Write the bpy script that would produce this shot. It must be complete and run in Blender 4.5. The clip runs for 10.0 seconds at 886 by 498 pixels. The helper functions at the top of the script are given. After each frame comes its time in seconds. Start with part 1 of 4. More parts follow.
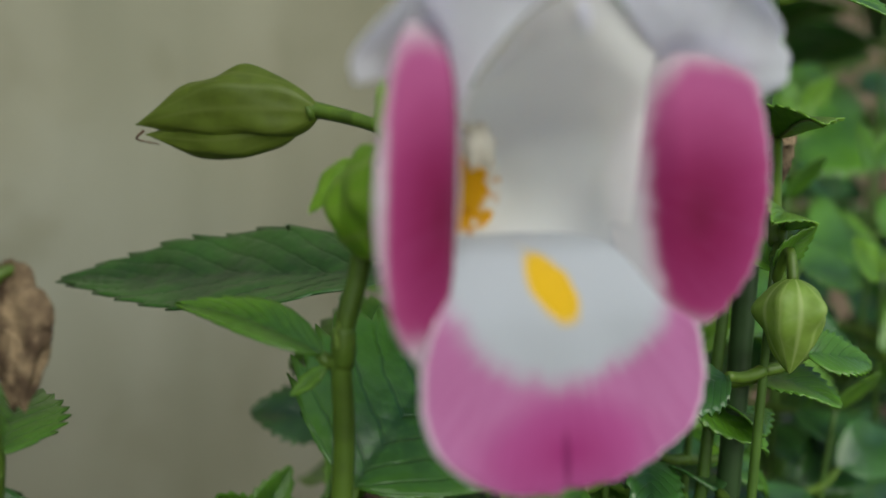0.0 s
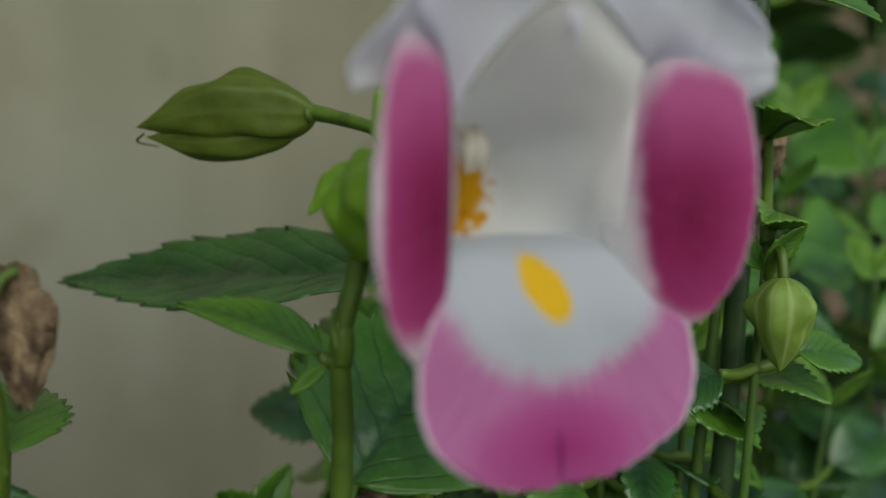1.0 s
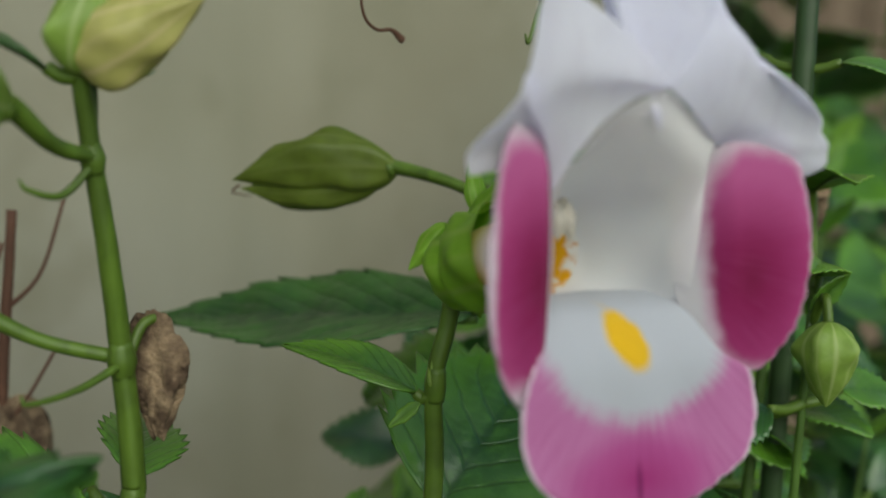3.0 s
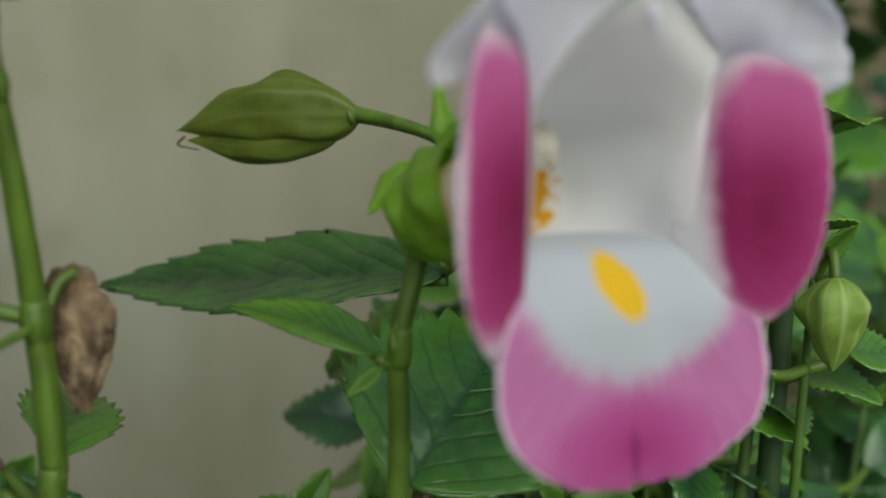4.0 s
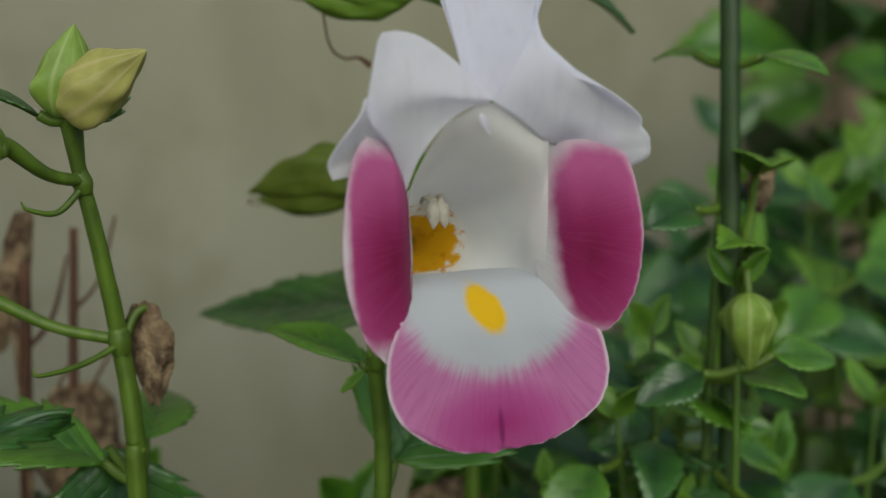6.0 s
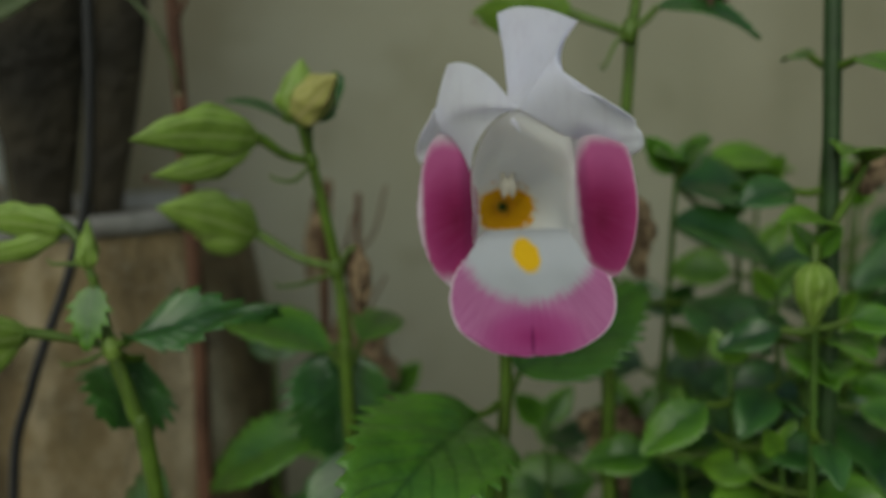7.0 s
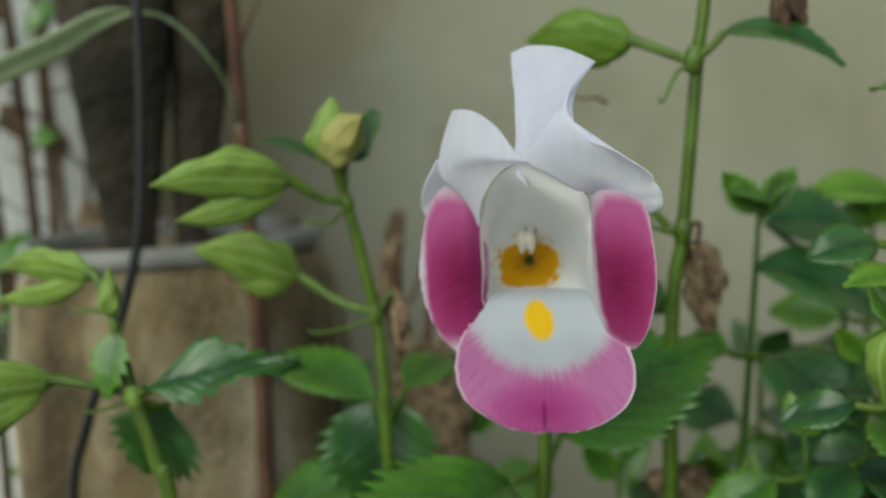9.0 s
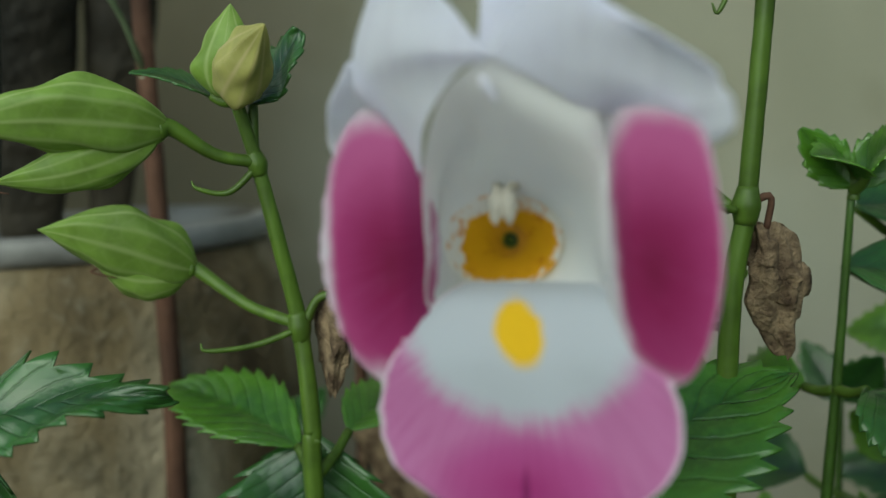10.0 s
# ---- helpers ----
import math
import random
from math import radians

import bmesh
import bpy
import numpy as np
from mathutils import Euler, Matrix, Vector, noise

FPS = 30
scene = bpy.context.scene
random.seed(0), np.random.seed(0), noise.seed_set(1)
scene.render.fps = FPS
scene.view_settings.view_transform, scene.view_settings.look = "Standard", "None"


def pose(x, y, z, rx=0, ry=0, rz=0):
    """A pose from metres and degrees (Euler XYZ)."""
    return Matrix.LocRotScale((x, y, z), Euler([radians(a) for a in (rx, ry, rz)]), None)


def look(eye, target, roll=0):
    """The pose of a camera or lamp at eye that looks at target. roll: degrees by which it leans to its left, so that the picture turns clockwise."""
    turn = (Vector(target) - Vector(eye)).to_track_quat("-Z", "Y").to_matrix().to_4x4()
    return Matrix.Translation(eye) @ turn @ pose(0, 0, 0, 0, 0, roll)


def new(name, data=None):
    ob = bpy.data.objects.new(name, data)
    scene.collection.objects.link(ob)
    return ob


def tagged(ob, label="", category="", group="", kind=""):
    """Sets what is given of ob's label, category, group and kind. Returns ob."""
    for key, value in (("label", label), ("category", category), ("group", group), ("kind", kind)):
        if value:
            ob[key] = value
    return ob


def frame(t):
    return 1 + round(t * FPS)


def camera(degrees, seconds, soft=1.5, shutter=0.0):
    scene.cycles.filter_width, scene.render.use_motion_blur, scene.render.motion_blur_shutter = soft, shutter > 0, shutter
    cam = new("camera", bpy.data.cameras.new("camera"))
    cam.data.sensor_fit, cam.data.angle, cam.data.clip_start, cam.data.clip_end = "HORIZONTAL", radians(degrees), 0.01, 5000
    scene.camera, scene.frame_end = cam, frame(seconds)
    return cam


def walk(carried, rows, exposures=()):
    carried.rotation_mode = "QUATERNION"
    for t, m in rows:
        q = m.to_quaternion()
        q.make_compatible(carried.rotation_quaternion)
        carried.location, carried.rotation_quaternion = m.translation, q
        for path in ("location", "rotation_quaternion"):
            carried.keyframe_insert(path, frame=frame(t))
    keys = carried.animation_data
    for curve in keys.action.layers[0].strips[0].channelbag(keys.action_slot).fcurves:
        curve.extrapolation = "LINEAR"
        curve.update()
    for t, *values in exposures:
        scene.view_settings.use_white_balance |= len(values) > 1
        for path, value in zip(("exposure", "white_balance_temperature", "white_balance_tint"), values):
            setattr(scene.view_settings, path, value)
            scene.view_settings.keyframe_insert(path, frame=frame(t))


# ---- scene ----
DEG = 48.0
cam = camera(DEG, 10.0, soft=1.5)
# A close-up lens with a fixed focus and a small stop.
cam.data.dof.use_dof = True
cam.data.dof.focus_distance = 0.104
cam.data.dof.aperture_fstop = 18.0
PATH = [
    (0, (-0.05266, -0.03999, 0.26228), (0.01852, 0.02846, 0.24649), 1.95),
    (0.5, (-0.04893, -0.04291, 0.26226), (0.02105, 0.02690, 0.24711), 2.15),
    (1, (-0.05380, -0.04124, 0.26274), (0.01752, 0.02702, 0.24683), 1.79),
    (1.5, (-0.05477, -0.04980, 0.26717), (0.01533, 0.01962, 0.25080), 0.99),
    (2, (-0.06509, -0.05406, 0.27231), (0.00334, 0.01690, 0.25554), 1.22),
    (2.5, (-0.07122, -0.04994, 0.27117), (-0.00304, 0.02160, 0.25591), 1.37),
    (2.7, (-0.06950, -0.04777, 0.26859), (0.00007, 0.02279, 0.25517), 1.79),
    (3.8, (-0.05689, -0.03794, 0.26570), (0.01276, 0.03177, 0.24867), 1.34),
    (4, (-0.05667, -0.03747, 0.26191), (0.01448, 0.03113, 0.24670), 1.48),
    (4.5, (-0.05581, -0.03972, 0.26909), (0.01510, 0.02910, 0.25379), 1.50),
    (5, (-0.06286, -0.04547, 0.26333), (0.00903, 0.02271, 0.24980), 1.32),
    (5.2, (-0.06564, -0.04910, 0.26321), (0.00549, 0.01981, 0.24939), 0.81),
    (6.3, (-0.05711, -0.09140, 0.26932), (-0.00968, -0.00444, 0.25559), -1.85),
    (6.5, (-0.05955, -0.10543, 0.26758), (-0.02120, -0.01420, 0.25323), -1.34),
    (7, (-0.03599, -0.12919, 0.26966), (-0.01783, -0.03185, 0.25570), -2.82),
    (7.5, (-0.03946, -0.13624, 0.27922), (-0.02646, -0.03821, 0.26436), -3.39),
    (8, (-0.01699, -0.14086, 0.27669), (-0.01307, -0.04188, 0.26299), -4.32),
    (8.5, (-0.02049, -0.13583, 0.27375), (-0.01732, -0.04092, 0.26130), -3.50),
    (9, (-0.01231, -0.11961, 0.27545), (-0.01180, -0.02055, 0.26179), -3.44),
    (9.5, (-0.00894, -0.09722, 0.27443), (-0.00927, 0.00177, 0.26019), -3.28),
    (10, (-0.00439, -0.07139, 0.26403), (-0.00613, 0.02795, 0.25268), -3.02),
]
EXPOSURES = [(t, e, 6000 if t > 9.8 else 6550 if 6.0 < t < 8.2 else 6300, k) for t, e, k in ((0.0, 0.05, 2), (0.5, -0.35, 2), (1.0, -0.3, 2), (1.5, -0.4, 2), (2.5, -0.17, 2), (3.8, 0.1, 1), (4.0, 0.05, 1), (4.5, -0.05, 2), (5.0, 0.05, 1), (5.2, -0.15, 1), (6.3, -0.35, 0), (7.0, -0.68, -4), (7.5, 0.2, -4), (8.5, 0.04, -4), (9.0, 0.02, -4), (9.5, -0.3, -4), (10.0, -0.09, -9))]
walk(cam, [(t, look(e, g, r)) for t, e, g, r in PATH], EXPOSURES)

# ---- light: an open, overcast courtyard ----
world = bpy.data.worlds.new("overcast")
scene.world = world
world.use_nodes = True
wn = world.node_tree
sky = wn.nodes.new("ShaderNodeTexSky")
sky.sky_type = "NISHITA"
sky.sun_disc = False
sky.sun_elevation = radians(42)
sky.sun_rotation = radians(209)
sky.dust_density = 3.0
wn.links.new(sky.outputs[0], wn.nodes["Background"].inputs[0])
wn.nodes["Background"].inputs[1].default_value = 0.10
sun_data = bpy.data.lights.new("sun", "SUN")
sun_data.energy, sun_data.angle, sun_data.color = 2.3, radians(75), (1.0, 0.985, 0.90)
sun_ob = new("sun", sun_data)
sun_ob.matrix_world = look((-0.5, -1.2, 0.98), (0, 0, 0.25))
scene.view_settings.exposure = 0.0

# ---- materials ----
rnd = random.Random(7)


class Mat:
    """A node material with a principled shader and a few short cuts."""

    def __init__(self, name, rough=0.5, spec=0.5):
        self.m = bpy.data.materials.new(name)
        self.m.use_nodes = True
        self.t = self.m.node_tree
        self.p = self.t.nodes["Principled BSDF"]
        self.p.inputs["Roughness"].default_value = rough
        self.p.inputs["Specular IOR Level"].default_value = spec

    def node(self, kind, **values):
        n = self.t.nodes.new(kind)
        for k, v in values.items():
            n.inputs[k.replace("_", " ")].default_value = v
        return n

    def link(self, a, b):
        self.t.links.new(a, b)

    def coords(self, which="Object"):
        return self.node("ShaderNodeTexCoord").outputs[which]

    def noise(self, scale, detail=4.0, vec=None, stretch=None):
        n = self.node("ShaderNodeTexNoise", Scale=scale, Detail=detail)
        vec = vec or self.coords()
        if stretch:
            mp = self.node("ShaderNodeMapping")
            mp.inputs["Scale"].default_value = stretch
            self.link(vec, mp.inputs[0])
            vec = mp.outputs[0]
        self.link(vec, n.inputs["Vector"])
        return n.outputs["Fac"]

    def ramp(self, fac, stops):
        r = self.node("ShaderNodeValToRGB")
        e = r.color_ramp.elements
        while len(e) < len(stops):
            e.new(0.5)
        for el, (pos, col) in zip(e, stops):
            el.position, el.color = pos, (*col, 1.0) if len(col) == 3 else col
        self.link(fac, r.inputs[0])
        return r.outputs[0]

    def mix(self, fac, a, b, blend="MIX"):
        n = self.node("ShaderNodeMix")
        n.data_type, n.blend_type = "RGBA", blend
        for sock, v in ((n.inputs[0], fac), (n.inputs[6], a), (n.inputs[7], b)):
            if isinstance(v, (int, float)):
                sock.default_value = v
            elif isinstance(v, tuple):
                sock.default_value = (*v, 1.0)
            else:
                self.link(v, sock)
        return n.outputs[2]

    def math(self, op, a, b=None, clamp=False):
        n = self.node("ShaderNodeMath")
        n.operation, n.use_clamp = op, clamp
        for sock, v in zip(n.inputs, (a, b)):
            if v is None:
                continue
            if isinstance(v, (int, float)):
                sock.default_value = v
            else:
                self.link(v, sock)
        return n.outputs[0]

    def smooth(self, x, lo, hi):
        n = self.node("ShaderNodeMapRange", From_Min=lo, From_Max=hi)
        n.interpolation_type = "SMOOTHSTEP"
        self.link(x, n.inputs[0])
        return n.outputs[0]

    def bump(self, height, strength, distance=0.0003):
        b = self.node("ShaderNodeBump", Strength=strength, Distance=distance)
        self.link(height, b.inputs["Height"])
        self.link(b.outputs[0], self.p.inputs["Normal"])

    def color(self, c):
        self.link(c, self.p.inputs["Base Color"])
        return self

    def translucent(self, c, share):
        """Thin tissue: part of the light goes through."""
        tr = self.node("ShaderNodeBsdfTranslucent")
        self.link(c, tr.inputs[0])
        mx = self.node("ShaderNodeMixShader")
        mx.inputs[0].default_value = share
        self.link(self.p.outputs[0], mx.inputs[1])
        self.link(tr.outputs[0], mx.inputs[2])
        self.link(mx.outputs[0], self.t.nodes["Material Output"].inputs[0])
        return self

    def xyz(self, vec):
        n = self.node("ShaderNodeSeparateXYZ")
        self.link(vec, n.inputs[0])
        return n.outputs


WHITE_PETAL = (0.70, 0.69, 0.72)


def petal_base(name):
    m = Mat(name, 0.7, 0.15)
    m.p.inputs["Sheen Weight"].default_value = 0.3
    return m


def fine_veins(m, stretch):
    """Fine lengthwise streaks of a petal."""
    return m.noise(900, 3, stretch=stretch)


def rays(m, vec, cx, cz, count, warp=0.0):
    """Fine streaks that spread from a point of the petal's plane."""
    x, y, z = m.xyz(vec)
    ang = m.math("ARCTAN2", m.math("SUBTRACT", x, cx / 1000), m.math("SUBTRACT", z, cz / 1000))
    r = m.math("ADD", m.math("ABSOLUTE", m.math("SUBTRACT", x, cx / 1000)), m.math("ABSOLUTE", m.math("SUBTRACT", z, cz / 1000)))
    cb = m.node("ShaderNodeCombineXYZ")
    m.link(m.math("MULTIPLY", ang, count), cb.inputs[0])
    m.link(m.math("MULTIPLY", r, 120.0), cb.inputs[1])
    return m.noise(1.0, 3, cb.outputs[0])


def mat_white_petal():
    m = petal_base("white_petal")
    n = m.noise(120, 3)
    st = fine_veins(m, (1.0, 0.6, 0.18))
    c = m.mix(m.smooth(n, 0.35, 0.7), (0.89, 0.89, 0.965), (0.915, 0.915, 0.985))
    c = m.mix(m.math("MULTIPLY", m.smooth(st, 0.45, 0.75), 0.4), c, (0.80, 0.78, 0.86))
    m.color(c).translucent(c, 0.7)
    m.bump(st, 0.25, 0.0002)
    return m.m


def ellipse(m, vec, cx, cz, rx, rz, wob=0.0, square=False, lean=0.0):
    """Distance from a centre in the petal's plane, 1 on the ellipse."""
    x, y, z = m.xyz(vec)
    if lean:
        x = m.math("ADD", x, m.math("MULTIPLY", m.math("SUBTRACT", z, cz / 1000), lean))
    a = m.math("DIVIDE", m.math("SUBTRACT", x, cx / 1000), rx / 1000)
    b = m.math("DIVIDE", m.math("SUBTRACT", z, cz / 1000), rz / 1000)
    a, b = m.math("MULTIPLY", a, a), m.math("MULTIPLY", b, b)
    if square:
        a, b = m.math("POWER", a, 1.6), m.math("POWER", b, 1.6)
    d = m.math("POWER", m.math("ADD", a, b), 0.3125 if square else 0.5)
    if wob:
        d = m.math("ADD", d, m.math("MULTIPLY", m.math("SUBTRACT", m.noise(700, 3, vec), 0.5), wob))
    return d


PINK = (0.45, 0.10, 0.28)


def mat_lobe(name, cx, cz, rx, rz, side, lean=0.0):
    """A side lobe: a purple patch on white, paler towards the rim."""
    m = petal_base(name)
    m.p.inputs["Sheen Weight"].default_value = 0.08
    v = m.coords()
    d = ellipse(m, v, cx, cz, rx, rz, 0.12, True, lean)
    st = rays(m, v, cx + (-7.0 if side else 7.0), cz + 1.0, 34.0)
    inner = -1.0 if side else 1.0
    core = ellipse(m, v, cx + inner * 0.25 * rx, cz - 1.2, rx * 1.25, rz * 0.85, 0.15)
    col = m.ramp(core, [(0.0, (0.20, 0.009, 0.062)), (0.4, (0.275, 0.016, 0.105)), (0.8, (0.38, 0.042, 0.180)), (1.0, (0.45, 0.075, 0.240))])
    col = m.mix(m.math("MULTIPLY", m.smooth(st, 0.45, 0.75), 0.16), col, PINK)
    top = m.smooth(m.xyz(v)[2], (cz + 0.5) / 1000, (cz + 10.0) / 1000)
    col = m.mix(m.math("MULTIPLY", top, 0.55), col, (0.52, 0.15, 0.36))
    pale = m.mix(m.smooth(d, 0.82, 1.02), col, (0.55, 0.17, 0.40))
    c = m.mix(m.smooth(d, 0.80, 1.10), pale, WHITE_PETAL)
    uv = m.xyz(m.coords("UV"))
    outer = m.smooth(uv[1], 0.45, 0.6) if side else m.smooth(uv[1], 0.55, 0.4)
    rim = m.math("MULTIPLY", m.smooth(uv[0], 0.93, 1.0), outer)
    c = m.mix(m.math("MULTIPLY", rim, 0.85), c, (0.66, 0.46, 0.60))
    m.color(c).translucent(c, 0.34)
    m.bump(st, 0.3, 0.0002)
    return m.m


def mat_lip():
    """The lower lip: white middle, yellow spot, pink border, a thin pale rim."""
    m = petal_base("lower_lip")
    v = m.coords()
    u = m.xyz(m.coords("UV"))
    inner = ellipse(m, v, 0, 2.0, 9.6, 9.0, 0.12)
    st = rays(m, v, 0, 3.0, 44.0)
    inner = m.math("ADD", inner, m.math("MULTIPLY", m.math("SUBTRACT", st, 0.5), 0.2))
    tint = m.ramp(ellipse(m, v, 0, -11.5, 8.5, 4.5), [(0.0, (0.35, 0.028, 0.185)), (0.6, (0.44, 0.085, 0.29)), (1.0, (0.52, 0.19, 0.41))])
    tint = m.mix(m.math("MULTIPLY", m.smooth(st, 0.42, 0.7), 0.28), tint, (0.34, 0.030, 0.19))
    c = m.mix(m.smooth(inner, 0.84, 1.12), (0.505, 0.53, 0.585), tint)
    line = ellipse(m, v, 0.1, -12.0, 0.28, 1.7)
    c = m.mix(m.math("MULTIPLY", m.smooth(line, 1.5, 0.5), 0.75), c, (0.16, 0.008, 0.09))
    c = m.mix(m.smooth(u[0], 0.955, 1.0), c, (0.75, 0.62, 0.72))
    spot = ellipse(m, v, -0.4, -0.6, 1.85, 2.35, 0.6, lean=0.28)
    c = m.mix(m.smooth(spot, 1.15, 0.75), c, (0.78, 0.50, 0.01))
    m.color(c).translucent(c, 0.34)
    m.bump(st, 0.3, 0.0002)
    return m.m


def mat_tube():
    """The tube: translucent white, yellow-green where the calyx holds it."""
    m = petal_base("corolla_tube")
    v = m.coords()
    n = m.noise(160, 3)
    c = m.mix(m.smooth(n, 0.35, 0.7), (0.90, 0.885, 0.905), (0.93, 0.92, 0.935))
    c = m.mix(m.smooth(m.xyz(v)[1], 0.0095, 0.0140), c, (0.62, 0.60, 0.12))
    m.color(c).translucent(c, 0.5)
    m.bump(fine_veins(m, (1.0, 0.15, 1.0)), 0.15, 0.0002)
    return m.m


def mat_throat():
    """The lining deep in the throat: a ragged orange patch on white, green at the bottom of the pit."""
    m = petal_base("throat_patch")
    v = m.coords()
    u = m.xyz(m.coords("UV"))
    patch = ellipse(m, v, -3.5, 4.7, 3.8, 2.75, 0.55, True)
    c = m.mix(m.smooth(patch, 1.08, 0.96), (0.93, 0.92, 0.90), (0.84, 0.45, 0.008))
    c = m.mix(m.smooth(m.noise(900, 3, v), 0.5, 0.8), c, (0.70, 0.30, 0.006))
    c = m.mix(m.smooth(u[0], 0.76, 0.90), c, (0.09, 0.15, 0.012))
    m.color(c).translucent(c, 0.6)
    return m.m


def mat_leaf(name, dark, light, rough=0.32, veins=0.35, sheer=0.18):
    """A leaf blade: a darker middle, a lighter margin, sunken side veins with puckered tissue between, a soft gloss."""
    m = Mat(name, rough, 0.5)
    u = m.xyz(m.coords("UV"))
    side = m.math("ABSOLUTE", u[1])
    n1, n2, n3 = m.noise(90, 4), m.noise(700, 4), m.noise(260, 2)
    w = m.math("SUBTRACT", m.math("MULTIPLY", u[0], 8.0), m.math("MULTIPLY", side, 2.6))
    w = m.math("ADD", w, m.math("MULTIPLY", m.math("SUBTRACT", n3, 0.5), 0.35))
    fr = m.math("ABSOLUTE", m.math("SUBTRACT", m.math("FRACT", w), 0.5))
    vein = m.math("MULTIPLY", m.smooth(fr, 0.09, 0.0), m.smooth(side, 1.0, 0.6))
    mid = m.smooth(side, 0.06, 0.015)
    m.p.inputs["Coat Weight"].default_value, m.p.inputs["Coat Roughness"].default_value = 0.6, 0.22
    tone = m.math("ADD", m.math("MULTIPLY", n1, 0.75), m.math("MULTIPLY", side, 0.28))
    c = m.mix(m.smooth(tone, 0.30, 0.72), tuple(k * 0.85 for k in dark), light)
    c = m.mix(m.math("MULTIPLY", m.smooth(n2, 0.4, 0.75), 0.3), c, tuple(k * 1.4 for k in light))
    vc = tuple(k * 0.5 for k in dark)
    c = m.mix(m.math("MULTIPLY", m.math("MAXIMUM", vein, mid), veins), c, vc)
    old = m.smooth(m.noise(45, 2), 0.72, 0.8)
    c = m.mix(m.math("MULTIPLY", old, 0.35), c, (0.16, 0.13, 0.03))
    m.color(c).translucent(m.mix(0.5, c, tuple(k * 1.6 for k in light)), sheer)
    cell = m.node("ShaderNodeTexVoronoi", Scale=520.0)
    m.link(m.coords(), cell.inputs["Vector"])
    h = m.math("SUBTRACT", m.math("MULTIPLY", n2, 0.5), m.math("MULTIPLY", cell.outputs["Distance"], 0.6))
    m.bump(m.math("SUBTRACT", h, m.math("MULTIPLY", m.smooth(fr, 0.14, 0.0), 0.6)), 0.45, 0.0005)
    return m.m


def mat_calyx(name, body, pale, sheer=0.2):
    """A ribbed calyx: pale stripes along the wings."""
    m = Mat(name, 0.45, 0.4)
    u = m.xyz(m.coords("UV"))
    fr = m.math("ABSOLUTE", m.math("SUBTRACT", m.math("FRACT", m.math("MULTIPLY", u[1], 5.0)), 0.5))
    st = m.math("MAXIMUM", m.smooth(fr, 0.12, 0.0), m.math("MULTIPLY", m.smooth(fr, 0.40, 0.5), 0.6))
    n = m.noise(350, 4)
    c = m.mix(m.smooth(n, 0.3, 0.7), body, tuple(k * 1.3 for k in body))
    c = m.mix(m.math("MULTIPLY", st, 0.65), c, pale)
    net = m.node("ShaderNodeTexVoronoi", Scale=420.0)
    net.feature = "DISTANCE_TO_EDGE"
    m.link(m.coords(), net.inputs["Vector"])
    c = m.mix(m.math("MULTIPLY", m.smooth(net.outputs[0], 0.12, 0.0), 0.08), c, pale)
    m.color(c).translucent(c, sheer)
    m.bump(n, 0.3, 0.0003)
    return m.m


def mat_stem(name, body, rough=0.45):
    m = Mat(name, rough, 0.4)
    n, st = m.noise(200, 4), m.noise(500, 3, stretch=(1, 1, 0.08))
    c = m.mix(m.smooth(n, 0.3, 0.7), tuple(k * 0.75 for k in body), tuple(k * 1.25 for k in body))
    c = m.mix(m.math("MULTIPLY", m.smooth(st, 0.5, 0.7), 0.4), c, tuple(k * 1.7 for k in body))
    m.color(c)
    m.bump(st, 0.3, 0.0003)
    return m.m


def mat_plain(name, a, b, scale, rough=0.7, bump=0.4, dist=0.0005, fine=8.0, sheer=0.0):
    """Two tones at one scale with a finer grain."""
    m = Mat(name, rough, 0.3)
    n1, n2 = m.noise(scale, 5), m.noise(scale * fine, 5)
    c = m.mix(m.smooth(n1, 0.3, 0.7), a, b)
    c = m.mix(m.math("MULTIPLY", m.smooth(n2, 0.45, 0.75), 0.4), c, tuple(k * 0.6 for k in a))
    m.color(c)
    if sheer:
        m.translucent(c, sheer)
    m.bump(n2, bump, dist)
    return m.m


PETAL = mat_white_petal()
LOBE_L = mat_lobe("lobe_one", -10.5, 6.0, 3.75, 10.0, 0)
LOBE_R = mat_lobe("lobe_two", 10.7, 5.7, 4.1, 9.8, 1, 0.08)
LIP, TUBE, THROAT = mat_lip(), mat_tube(), mat_throat()
STAMEN = mat_plain("stamen_white", (0.60, 0.56, 0.47), (0.68, 0.65, 0.59), 300, 0.5, 0.2, 0.0001, 8.0, 0.4)
LEAF_DARK = mat_leaf("leaf_dark", (0.016, 0.060, 0.016), (0.045, 0.135, 0.022), 0.33, 0.3)
LEAF_MID = mat_leaf("leaf_mid", (0.040, 0.125, 0.010), (0.100, 0.240, 0.018), 0.32, 0.16)
LEAF_VEINED = mat_leaf("leaf_veined", (0.034, 0.115, 0.010), (0.085, 0.210, 0.018), 0.3, 0.6)
LEAF_DEEP = mat_leaf("leaf_deep", (0.030, 0.105, 0.013), (0.075, 0.195, 0.022), 0.26, 0.45)
LEAF_LIGHT = mat_leaf("leaf_light", (0.090, 0.220, 0.014), (0.170, 0.340, 0.028), 0.42, 0.3, 0.28)
CALYX = mat_calyx("calyx_pale", (0.195, 0.305, 0.050), (0.430, 0.530, 0.200), 0.3)
CALYX_MID = mat_calyx("calyx_mid", (0.105, 0.190, 0.018), (0.190, 0.290, 0.060))
CALYX_BRIGHT = mat_calyx("calyx_bright", (0.200, 0.390, 0.026), (0.340, 0.500, 0.090), 0.35)
CALYX_DARK = mat_calyx("calyx_dark", (0.088, 0.125, 0.014), (0.135, 0.175, 0.035))
